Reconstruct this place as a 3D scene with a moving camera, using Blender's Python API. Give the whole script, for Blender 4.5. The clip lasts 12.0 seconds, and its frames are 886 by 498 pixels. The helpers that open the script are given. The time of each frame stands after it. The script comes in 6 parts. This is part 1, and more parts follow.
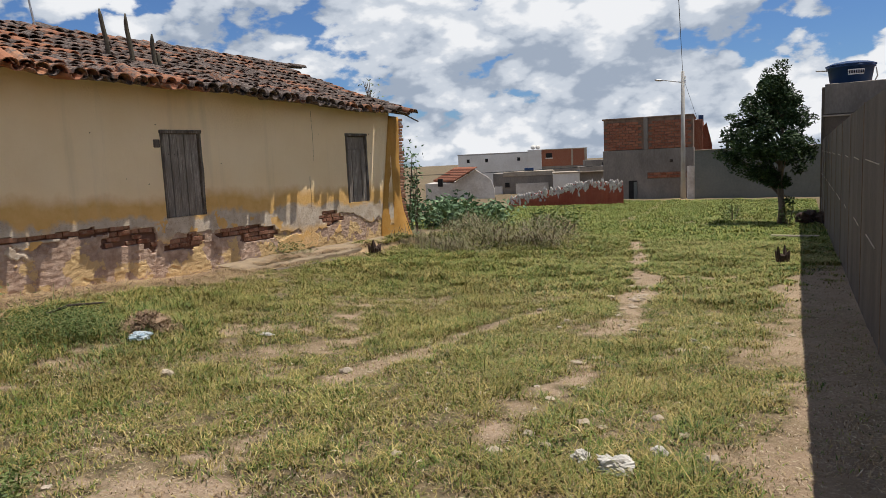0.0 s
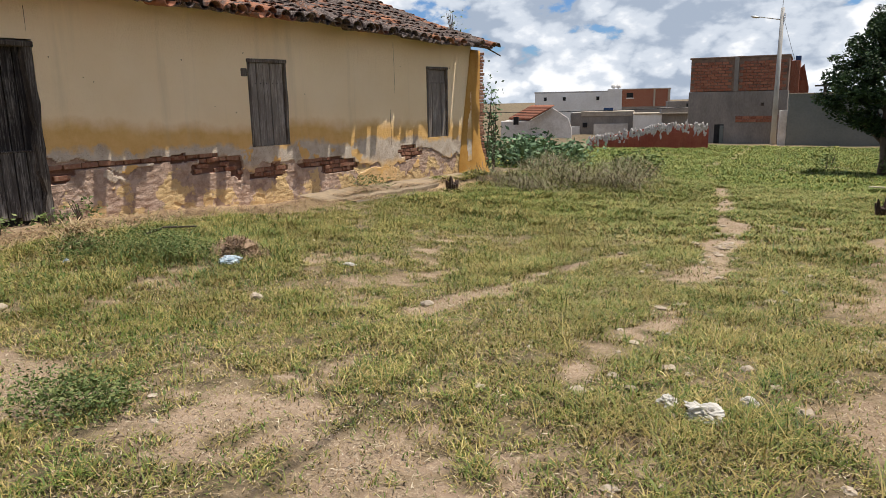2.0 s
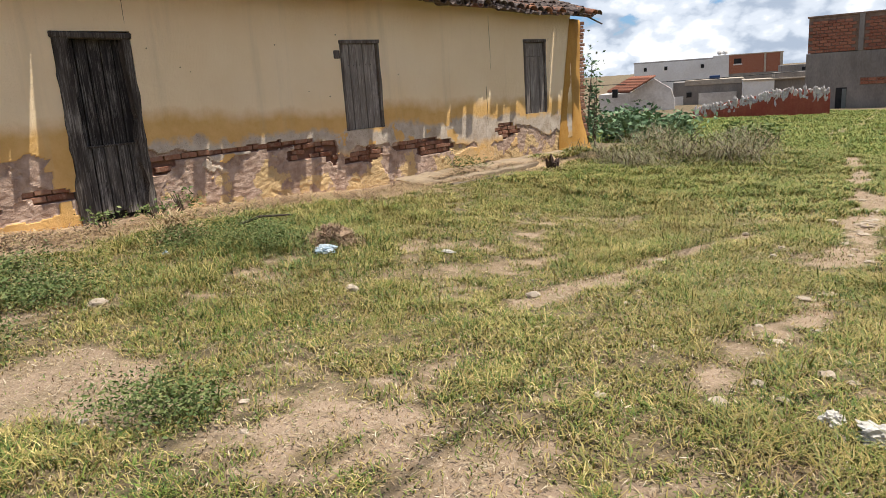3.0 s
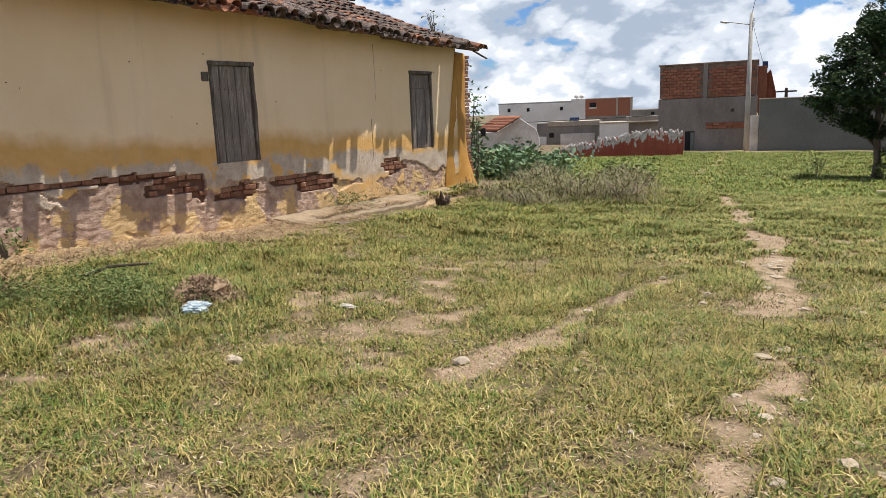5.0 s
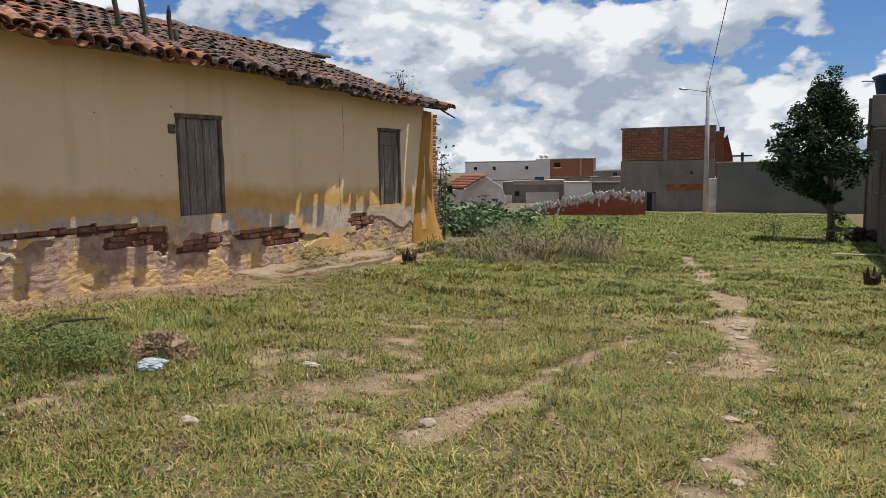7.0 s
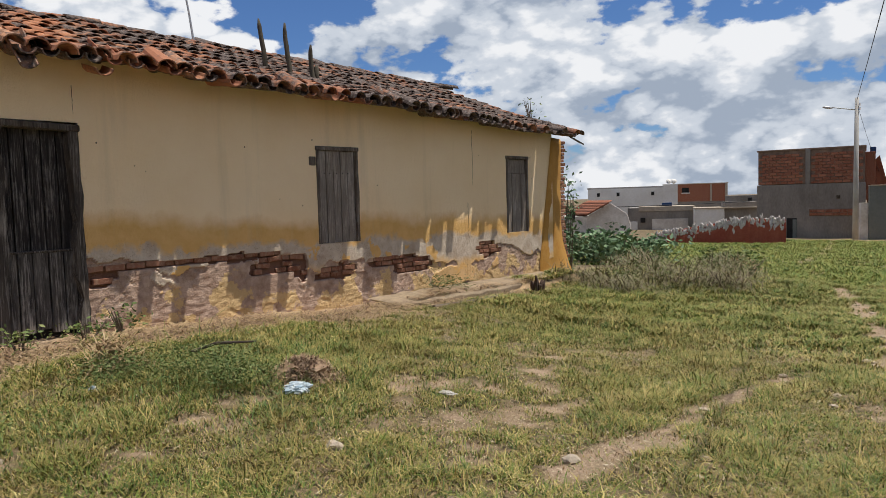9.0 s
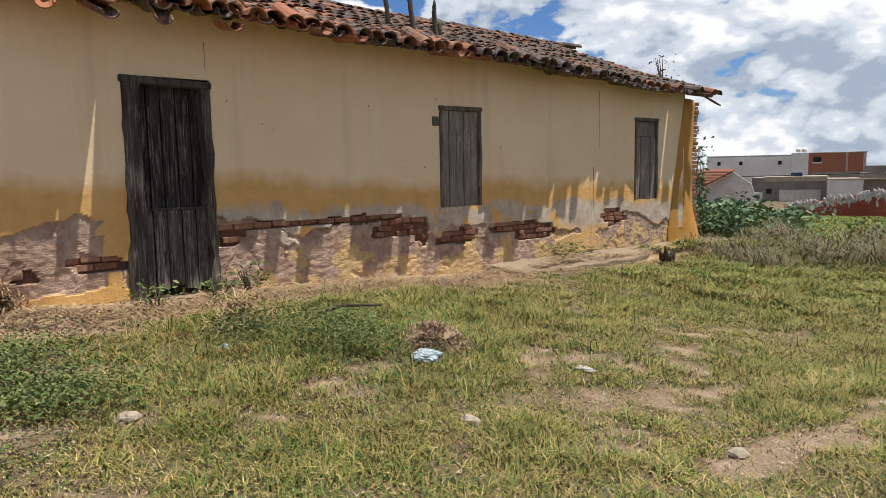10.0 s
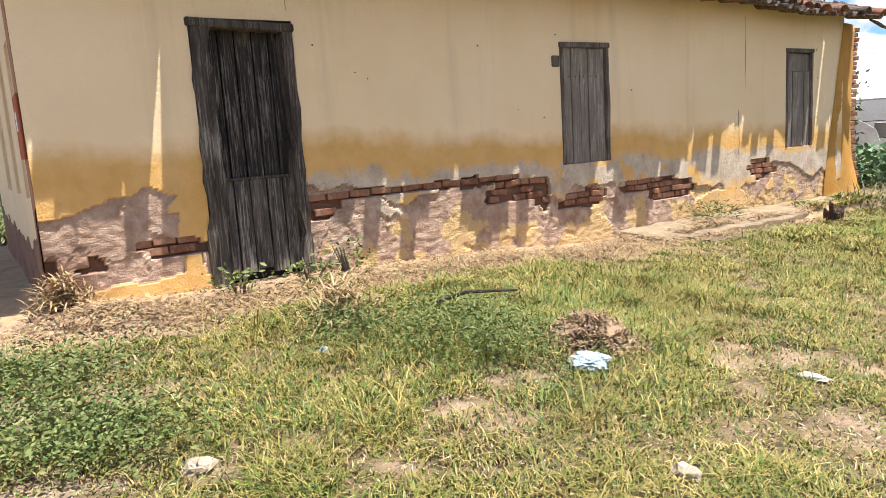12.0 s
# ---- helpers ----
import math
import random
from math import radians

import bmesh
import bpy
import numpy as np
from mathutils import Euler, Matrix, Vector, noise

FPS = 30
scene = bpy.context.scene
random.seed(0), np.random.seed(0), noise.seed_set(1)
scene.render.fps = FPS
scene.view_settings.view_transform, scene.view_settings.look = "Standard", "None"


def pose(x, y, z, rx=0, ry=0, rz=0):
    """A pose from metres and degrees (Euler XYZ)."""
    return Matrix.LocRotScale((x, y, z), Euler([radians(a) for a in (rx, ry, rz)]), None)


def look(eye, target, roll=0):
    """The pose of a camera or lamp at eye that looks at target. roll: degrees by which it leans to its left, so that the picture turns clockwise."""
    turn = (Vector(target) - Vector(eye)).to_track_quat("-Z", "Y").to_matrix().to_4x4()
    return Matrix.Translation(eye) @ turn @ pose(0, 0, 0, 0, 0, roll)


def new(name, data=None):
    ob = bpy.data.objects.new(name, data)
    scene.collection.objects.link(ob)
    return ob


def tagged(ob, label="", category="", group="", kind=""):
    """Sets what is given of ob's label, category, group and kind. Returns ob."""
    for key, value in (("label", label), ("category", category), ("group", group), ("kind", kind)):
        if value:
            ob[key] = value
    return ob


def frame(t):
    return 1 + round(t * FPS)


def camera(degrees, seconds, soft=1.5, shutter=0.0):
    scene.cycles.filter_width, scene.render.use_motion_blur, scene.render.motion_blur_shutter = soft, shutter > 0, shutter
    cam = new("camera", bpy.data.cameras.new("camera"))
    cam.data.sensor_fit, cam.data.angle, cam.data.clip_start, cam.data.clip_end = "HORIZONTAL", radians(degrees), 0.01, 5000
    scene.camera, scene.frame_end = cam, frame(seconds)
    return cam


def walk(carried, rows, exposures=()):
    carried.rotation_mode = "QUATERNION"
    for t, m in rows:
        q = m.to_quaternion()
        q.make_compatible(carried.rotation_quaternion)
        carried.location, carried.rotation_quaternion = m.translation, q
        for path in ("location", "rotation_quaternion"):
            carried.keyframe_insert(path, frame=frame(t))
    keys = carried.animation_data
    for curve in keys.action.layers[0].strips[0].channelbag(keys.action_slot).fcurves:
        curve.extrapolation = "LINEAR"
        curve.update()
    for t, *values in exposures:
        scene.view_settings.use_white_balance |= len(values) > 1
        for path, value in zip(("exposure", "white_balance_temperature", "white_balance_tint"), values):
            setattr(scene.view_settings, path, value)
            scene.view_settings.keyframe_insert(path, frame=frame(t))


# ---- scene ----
cam = camera(64.5, 12.0, 0.75)

PATH = [
    (0, (9.012, -3.879, 1.343), (7.986, -2.179, 1.1), -2.6),
    (0.5, (9.0, -3.896, 1.368), (7.874, -2.257, 1.152), -3.5),
    (1, (8.989, -3.928, 1.374), (7.809, -2.325, 1.173), -3.2),
    (1.5, (8.957, -3.942, 1.36), (7.745, -2.374, 1.089), -1.6),
    (2, (8.893, -3.928, 1.328), (7.715, -2.365, 0.918), -1.1),
    (2.5, (8.752, -3.803, 1.291), (7.418, -2.363, 0.905), -2.1),
    (3, (8.548, -3.603, 1.295), (7.169, -2.228, 0.839), -3.8),
    (3.2, (8.42, -3.572, 1.309), (7.049, -2.186, 0.863), -3.3),
    (4.8, (7.697, -3.081, 1.251), (6.425, -1.587, 0.864), -1.9),
    (5, (7.654, -3.062, 1.226), (6.557, -1.432, 0.85), -2.2),
    (5.5, (7.601, -3.071, 1.239), (6.668, -1.326, 0.945), -1.0),
    (6, (7.613, -3.029, 1.255), (6.846, -1.195, 1.034), 0.2),
    (6.5, (7.598, -3.024, 1.246), (6.755, -1.223, 1.035), -0.4),
    (7, (7.612, -3.022, 1.232), (6.589, -1.318, 1.01), -1.0),
    (7.5, (7.596, -2.973, 1.243), (6.422, -1.366, 1.047), -1.6),
    (7.7, (7.626, -3.041, 1.279), (6.408, -1.462, 1.127), -1.6),
    (9.3, (7.344, -3.057, 1.216), (6.019, -1.567, 1.059), -0.9),
    (9.5, (7.246, -3.039, 1.197), (5.9, -1.578, 0.958), -0.8),
    (10, (7.028, -2.952, 1.184), (5.52, -1.658, 0.962), -1.0),
    (10.5, (6.809, -2.793, 1.145), (5.171, -1.668, 0.921), -2.9),
    (11, (6.421, -2.727, 1.105), (4.86, -1.499, 0.872), -0.6),
    (11.5, (6.099, -2.623, 1.083), (4.439, -1.528, 0.872), -2.2),
    (12, (5.76, -2.423, 1.081), (4.111, -1.334, 0.769), -3.7),
]
walk(cam, [(t, look(eye, target, roll)) for t, eye, target, roll in PATH], [(0, 0.0), (1.5, 0.1), (2.5, 0.35), (3.2, 0.45), (4.8, 0.4), (5.2, 0.35), (5.5, 0.25), (6.5, 0.05), (7.7, 0.0), (9.3, 0.0), (10.5, 0.35), (11.5, 0.42), (11.8, 0.7), (12, 1.05)])

# ---- world, sun, exposure ----
SUN = Vector((0.25, 0.17, 1.0)).normalized()
world = bpy.data.worlds.new("sky_world")
scene.world = world
world.use_nodes = True
wn, wl = world.node_tree.nodes, world.node_tree.links
wn.clear()
w_out = wn.new("ShaderNodeOutputWorld")
w_bg = wn.new("ShaderNodeBackground")
w_bg.inputs["Strength"].default_value = 0.062
sky = wn.new("ShaderNodeTexSky")
sky.sky_type = "NISHITA"
sky.sun_disc = False
sky.sun_elevation = math.asin(SUN.z)
sky.sun_rotation = math.atan2(SUN.x, SUN.y)
sky.air_density, sky.dust_density, sky.ozone_density = 1.0, 0.25, 2.0


def wmath(op, a, b=None, c=None):
    n = wn.new("ShaderNodeMath")
    n.operation = op
    for i, v in enumerate((a, b, c)):
        if v is None:
            continue
        if isinstance(v, (int, float)):
            n.inputs[i].default_value = v
        else:
            wl.new(v, n.inputs[i])
    return n.outputs[0]


w_tc = wn.new("ShaderNodeTexCoord")
w_sep = wn.new("ShaderNodeSeparateXYZ")
wl.new(w_tc.outputs["Generated"], w_sep.inputs[0])
height = wmath("ADD", wmath("MULTIPLY", wmath("MAXIMUM", w_sep.outputs[2], 0.0), 0.55), 0.5)
w_comb = wn.new("ShaderNodeCombineXYZ")
wl.new(wmath("DIVIDE", w_sep.outputs[0], height), w_comb.inputs[0])
wl.new(wmath("DIVIDE", w_sep.outputs[1], height), w_comb.inputs[1])
wl.new(wmath("MULTIPLY", w_sep.outputs[2], 2.5), w_comb.inputs[2])


def wnoise(scale, detail, rough, shift):
    m = wn.new("ShaderNodeMapping")
    m.inputs["Location"].default_value = shift
    wl.new(w_comb.outputs[0], m.inputs[0])
    n = wn.new("ShaderNodeTexNoise")
    n.inputs["Scale"].default_value, n.inputs["Detail"].default_value, n.inputs["Roughness"].default_value = scale, detail, rough
    wl.new(m.outputs[0], n.inputs["Vector"])
    return n.outputs["Fac"]


def wramp(v, stops):
    r = wn.new("ShaderNodeValToRGB")
    r.color_ramp.interpolation = "EASE"
    e = r.color_ramp.elements
    while len(e) < len(stops):
        e.new(0.5)
    for el, (p, c) in zip(e, stops):
        el.position, el.color = p, (*c, 1)
    wl.new(v, r.inputs[0])
    return r.outputs[0]


cloud = wnoise(3.3, 12.0, 0.56, (3.1, 1.7, 0.0))
below = wnoise(3.3, 6.0, 0.56, (3.1, 1.7, 0.11))
puff = wnoise(9.0, 9.0, 0.58, (1.0, 0.3, 0.0))
# rounded heaps with creases between them
billow = wmath("MULTIPLY", wmath("ABSOLUTE", wmath("SUBTRACT", wnoise(6.0, 3.5, 0.5, (5.0, 2.3, 0.4)), 0.5)), 2.0)
gap = wmath("SUBTRACT", wmath("MULTIPLY", wmath("MAXIMUM", wmath("SUBTRACT", w_sep.outputs[2], 0.2), 0.0), 0.10), wmath("ADD", 0.012, wmath("MULTIPLY", wmath("MAXIMUM", wmath("SUBTRACT", 0.16, w_sep.outputs[2]), 0.0), 0.7)))
cover = wramp(wmath("SUBTRACT", wmath("ADD", cloud, wmath("ADD", wmath("MULTIPLY", wmath("SUBTRACT", puff, 0.5), 0.16), wmath("MULTIPLY", wmath("SUBTRACT", billow, 0.22), 0.24))), gap), [(0.425, (0, 0, 0)), (0.475, (1, 1, 1))])
# lit from above: thicker cloud above a place makes it greyer
body_shade = wmath("ADD", wmath("ADD", 0.46, wmath("MULTIPLY", wmath("SUBTRACT", cloud, below), 1.5)), wmath("ADD", wmath("MULTIPLY", wmath("SUBTRACT", puff, 0.5), 0.25), wmath("MULTIPLY", wmath("SUBTRACT", billow, 0.20), 0.85)))
white = wramp(body_shade, [(0.24, (5.6, 6.6, 8.2)), (0.45, (9.6, 10.4, 11.6)), (0.63, (14.0, 14.2, 14.6))])
blue = wn.new("ShaderNodeMixRGB")
blue.blend_type = "MULTIPLY"
blue.inputs[0].default_value = 1.0
wl.new(sky.outputs[0], blue.inputs[1])
blue.inputs[2].default_value = (0.72, 1.0, 1.45, 1)
w_mix = wn.new("ShaderNodeMixRGB")
wl.new(cover, w_mix.inputs[0])
wl.new(blue.outputs[0], w_mix.inputs[1])
wl.new(white, w_mix.inputs[2])
wl.new(w_mix.outputs[0], w_bg.inputs["Color"])
wl.new(w_bg.outputs[0], w_out.inputs[0])

sun_data = bpy.data.lights.new("sun", "SUN")
sun_data.energy, sun_data.angle, sun_data.color = 5.0, radians(0.53), (1.0, 0.95, 0.87)
sun = new("sun", sun_data)
sun.matrix_world = look(SUN * 60, (0, 0, 0))


# ---- materials ----
def material(name, rough=0.9, metal=0.0):
    m = bpy.data.materials.new(name)
    m.use_nodes = True
    b = m.node_tree.nodes["Principled BSDF"]
    b.inputs["Roughness"].default_value, b.inputs["Metallic"].default_value = rough, metal
    b.inputs["Specular IOR Level"].default_value = 0.25
    return m, m.node_tree.nodes, m.node_tree.links, b


class Nodes:
    """Small shorthand for building a node material."""

    def __init__(self, name, rough=0.9, metal=0.0):
        self.m, self.n, self.l, self.b = material(name, rough, metal)
        self.geo = self.n.new("ShaderNodeNewGeometry")
        self.pos = self.geo.outputs["Position"]

    def put(self, v, socket):
        if isinstance(v, (int, float)):
            socket.default_value = v
        elif isinstance(v, tuple):
            socket.default_value = (*v, 1) if len(v) == 3 else v
        else:
            self.l.new(v, socket)

    def math(self, op, a, b=0.0, c=0.0, clamp=False):
        n = self.n.new("ShaderNodeMath")
        n.operation, n.use_clamp = op, clamp
        self.put(a, n.inputs[0]), self.put(b, n.inputs[1]), self.put(c, n.inputs[2])
        return n.outputs[0]

    def xyz(self):
        s = self.n.new("ShaderNodeSeparateXYZ")
        self.l.new(self.pos, s.inputs[0])
        return s.outputs

    def noise(self, scale, detail=5, rough=0.55, stretch=(1, 1, 1), shift=(0, 0, 0), vec=None):
        m = self.n.new("ShaderNodeMapping")
        m.inputs["Scale"].default_value, m.inputs["Location"].default_value = stretch, shift
        self.l.new(vec or self.pos, m.inputs[0])
        t = self.n.new("ShaderNodeTexNoise")
        t.inputs["Scale"].default_value, t.inputs["Detail"].default_value, t.inputs["Roughness"].default_value = scale, detail, rough
        self.l.new(m.outputs[0], t.inputs["Vector"])
        return t.outputs["Fac"]

    def step(self, v, lo, hi):
        r = self.n.new("ShaderNodeMapRange")
        r.inputs[1].default_value, r.inputs[2].default_value = lo, hi
        self.put(v, r.inputs[0])
        return r.outputs[0]

    def ramp(self, v, stops):
        r = self.n.new("ShaderNodeValToRGB")
        e = r.color_ramp.elements
        while len(e) < len(stops):
            e.new(0.5)
        for el, (p, c) in zip(e, stops):
            el.position, el.color = p, (*c, 1)
        self.put(v, r.inputs[0])
        return r.outputs[0]

    def mix(self, f, a, b, how="MIX"):
        n = self.n.new("ShaderNodeMixRGB")
        n.blend_type = how
        self.put(f, n.inputs[0]), self.put(a, n.inputs[1]), self.put(b, n.inputs[2])
        return n.outputs[0]

    def random(self):
        return self.n.new("ShaderNodeObjectInfo").outputs["Random"]

    def island(self):
        return self.geo.outputs["Random Per Island"]

    def done(self, colour, bump=None, strength=0.4, distance=0.01, rough=None):
        self.put(colour, self.b.inputs["Base Color"])
        if rough is not None:
            self.put(rough, self.b.inputs["Roughness"])
        if bump is not None:
            n = self.n.new("ShaderNodeBump")
            n.inputs["Strength"].default_value, n.inputs["Distance"].default_value = strength, distance
            self.l.new(bump, n.inputs["Height"])
            self.l.new(n.outputs[0], self.b.inputs["Normal"])
        return self.m


def two_tone(name, a, b, scale=4.0, fine=60.0, rough=0.9, bump=0.3, metal=0.0, stretch=(1, 1, 1), dist=0.008):
    k = Nodes(name, rough, metal)
    big, small = k.noise(scale, 6, 0.6, stretch), k.noise(fine, 4, 0.6, stretch)
    f = k.step(k.math("ADD", k.math("MULTIPLY", big, 0.65), k.math("MULTIPLY", small, 0.35)), 0.38, 0.62)
    return k.done(k.mix(f, a, b), small, bump, dist)


def facade_paint():
    """Ochre lime paint on old render: worn off low down to grey and to bare brown mortar where the skin has come away."""
    k = Nodes("ochre_wall_paint", 0.92)
    x, y, z = k.xyz()
    wob = k.noise(1.3, 6, 0.62)
    wob2 = k.noise(5.0, 6, 0.6, shift=(7, 0, 0))
    fine = k.noise(60.0, 4, 0.6)
    level = k.math("ADD", z, k.math("MULTIPLY", k.math("SUBTRACT", wob, 0.5), 0.55))
    level = k.math("ADD", level, k.math("MULTIPLY", y, 0.028))
    pale = k.mix(k.step(k.noise(0.8, 5, 0.6), 0.35, 0.65), (0.85, 0.635, 0.385), (0.90, 0.695, 0.45))
    deep = k.mix(k.step(wob2, 0.35, 0.65), (0.64, 0.37, 0.12), (0.72, 0.44, 0.17))
    paint = k.mix(k.step(level, 1.02, 1.22), deep, pale)
    streak = k.noise(3.0, 6, 0.65, (1, 1, 0.08))
    paint = k.mix(k.math("MULTIPLY", k.step(streak, 0.56, 0.75), 0.35), paint, (0.55, 0.43, 0.27))
    grey = k.mix(k.step(wob2, 0.35, 0.65), (0.45, 0.345, 0.255), (0.63, 0.535, 0.43))
    worn = k.step(k.math("ADD", level, k.math("MULTIPLY", k.math("SUBTRACT", wob2, 0.5), 0.30)), 0.87, 0.78)
    keep = k.step(k.noise(2.6, 5, 0.55, shift=(0, 3, 9)), 0.60, 0.615)
    worn = k.math("MULTIPLY", worn, k.math("SUBTRACT", 1.0, keep))
    worn = k.math("MULTIPLY", worn, k.step(y, -0.4, -0.1))
    worn = k.math("MULTIPLY", worn, k.math("ADD", 0.25, k.math("MULTIPLY", k.step(level, 0.38, 0.50), 0.75)))
    skin = k.mix(worn, paint, grey)
    lime = k.step(k.noise(9.0, 6, 0.7, (1, 1, 0.5), (4, 0, 0)), 0.62, 0.70)
    skin = k.mix(k.math("MULTIPLY", lime, k.math("MULTIPLY", worn, 0.7)), skin, (0.68, 0.62, 0.54))
    mortar = k.mix(k.step(k.noise(7.0, 6, 0.65), 0.38, 0.62), (0.33, 0.215, 0.155), (0.52, 0.375, 0.285))
    mortar = k.mix(k.math("MULTIPLY", k.step(k.math("SUBTRACT", k.noise(2.6, 6, 0.62, shift=(2, 2, 2)), k.math("MULTIPLY", z, 0.25)), 0.50, 0.52), 0.8), mortar, (0.64, 0.44, 0.20))
    colour = k.mix(k.step(x, -0.007, -0.010), skin, mortar)
    damp = k.math("MULTIPLY", k.step(y, -1.55, -1.95), k.step(k.math("ADD", z, k.math("MULTIPLY", wob2, 0.5)), 0.85, 0.55))
    colour = k.mix(k.math("MULTIPLY", damp, 0.85), colour, (0.15, 0.07, 0.045))
    colour = k.mix(k.step(x, -0.032, -0.045), colour, (0.20, 0.10, 0.065))
    crack = k.step(k.math("ABSOLUTE", k.math("SUBTRACT", k.noise(4.0, 7, 0.7, shift=(0, 9, 0)), 0.5)), 0.004, 0.0)
    colour = k.mix(k.math("MULTIPLY", crack, k.math("MULTIPLY", worn, 0.8)), colour, (0.12, 0.08, 0.05))
    rough = k.math("ADD", k.math("MULTIPLY", fine, 0.3), k.noise(14.0, 6, 0.7))
    return k.done(colour, k.math("ADD", rough, k.math("MULTIPLY", k.step(x, -0.007, -0.012), k.noise(34.0, 6, 0.7, (1, 0.6, 1.6)))), 0.65, 0.022)


def tile_clay():
    k = Nodes("old_clay_tile", 0.93)
    x, y, z = k.xyz()
    rnd = k.island()
    obr = k.random()
    pick = k.math("FRACT", k.math("ADD", rnd, obr))
    clay = k.ramp(pick, [(0.0, (0.28, 0.12, 0.07)), (0.35, (0.40, 0.17, 0.085)), (0.7, (0.48, 0.235, 0.125)), (1.0, (0.20, 0.10, 0.065))])
    dark = k.mix(k.step(k.noise(26.0, 5, 0.65), 0.4, 0.62), (0.045, 0.030, 0.025), (0.175, 0.135, 0.115))
    dark = k.mix(k.step(k.noise(34.0, 4, 0.6, shift=(4, 1, 0)), 0.60, 0.68), dark, (0.30, 0.27, 0.23))
    zone = k.math("ADD", k.math("MULTIPLY", k.step(y, -2.5, 3.5), 0.36), k.math("MULTIPLY", k.math("SUBTRACT", k.noise(0.9, 5, 0.6), 0.5), 0.9))
    zone = k.math("ADD", zone, k.math("MULTIPLY", k.math("SUBTRACT", pick, 0.5), 0.42))
    zone = k.math("ADD", zone, k.math("MULTIPLY", k.math("SUBTRACT", k.noise(11.0, 5, 0.65), 0.5), 0.9))
    f = k.step(zone, 0.06, 0.30)
    return k.done(k.mix(f, clay, dark), k.noise(70.0, 4, 0.6), 0.5, 0.006)


def brick_clay(name, a, b, c):
    k = Nodes(name, 0.93)
    col = k.ramp(k.random(), [(0.0, a), (0.5, b), (1.0, c)])
    col = k.mix(k.math("MULTIPLY", k.step(k.noise(24.0, 6, 0.65), 0.45, 0.65), 0.6), col, (0.36, 0.25, 0.17))
    return k.done(col, k.noise(55.0, 5, 0.65), 0.6, 0.006)


def old_wood(name, a, b, c, scale=1.0):
    k = Nodes(name, 0.88)
    v = k.math("FRACT", k.math("ADD", k.random(), k.island()))
    bend = k.noise(2.2, 4, 0.6)
    grain = k.noise(20.0 * scale, 7, 0.7, (1, 1, 0.10))
    grain2 = k.noise(70.0 * scale, 5, 0.65, (1, 1, 0.05))
    wear = k.noise(4.5, 6, 0.7, (1, 1, 0.35), (6, 2, 1))
    col = k.mix(k.step(grain, 0.36, 0.66), a, b)
    col = k.mix(k.math("MULTIPLY", k.step(grain2, 0.50, 0.66), k.math("MULTIPLY", k.step(wear, 0.34, 0.58), 0.95)), col, c)
    col = k.mix(k.math("MULTIPLY", k.step(wear, 0.56, 0.70), 0.5), col, c)
    col = k.mix(k.math("MULTIPLY", k.math("ADD", v, k.step(bend, 0.4, 0.6)), 0.25), col, a)
    return k.done(col, k.math("ADD", grain, grain2), 0.7, 0.006)


def soil():
    k = Nodes("dry_earth", 0.96)
    x, y, z = k.xyz()
    big, mid, fine = k.noise(0.5, 6, 0.6), k.noise(3.0, 7, 0.65), k.noise(40.0, 6, 0.7)
    col = k.mix(k.step(big, 0.35, 0.65), (0.28, 0.195, 0.128), (0.38, 0.275, 0.185))
    col = k.mix(k.math("MULTIPLY", k.step(mid, 0.46, 0.60), 0.6), col, (0.22, 0.165, 0.095))
    col = k.mix(k.math("MULTIPLY", k.step(fine, 0.53, 0.62), 0.6), col, (0.52, 0.41, 0.28))
    # litter tone under grass, darkened to paint the shaded gaps between blades
    green = k.mix(k.step(k.noise(12.0, 6, 0.7), 0.4, 0.6), (0.05, 0.04, 0.02), (0.20, 0.145, 0.075))
    at = k.n.new("ShaderNodeAttribute")
    at.attribute_name = "litter"
    lit = k.math("MULTIPLY", k.step(k.math("ADD", at.outputs["Fac"], k.math("MULTIPLY", k.math("SUBTRACT", k.noise(6.0, 6, 0.7), 0.5), 1.2)), 0.12, 0.45), 0.85)
    col = k.mix(lit, col, green)
    sandy = k.math("MULTIPLY", k.math("MULTIPLY", k.step(x, 1.6, 0.7), k.step(x, -1.5, -0.4)), k.step(mid, 0.40, 0.55))
    col = k.mix(k.math("MULTIPLY", sandy, 0.6), col, (0.58, 0.40, 0.22))
    return k.done(col, k.math("ADD", k.math("MULTIPLY", mid, 1.2), fine), 0.8, 0.03)


def blades(name, stops, patch, patch_col, clump=0.0):
    k = Nodes(name, 0.65)
    pick = k.island()
    if clump:
        # neighbouring blades share a tone: green tufts beside dried ones
        local = k.step(k.math("ADD", k.math("MULTIPLY", k.noise(5.5, 4, 0.6), 0.6), k.math("MULTIPLY", k.noise(1.1, 4, 0.6, shift=(3, 8, 0)), 0.4)), 0.36, 0.64)
        pick = k.math("ADD", k.math("MULTIPLY", pick, 1.0 - clump), k.math("MULTIPLY", local, clump))
    col = k.ramp(pick, stops)
    f = k.step(k.noise(patch, 7, 0.68), 0.48, 0.62)
    col = k.mix(k.math("MULTIPLY", f, 0.32), col, patch_col)
    if clump:
        col = k.mix(k.math("MULTIPLY", k.step(k.noise(2.7, 6, 0.65, shift=(9, 4, 0)), 0.54, 0.66), 0.28), col, (0.20, 0.105, 0.045))
    k.b.inputs["Specular IOR Level"].default_value = 0.35
    return k.done(col)


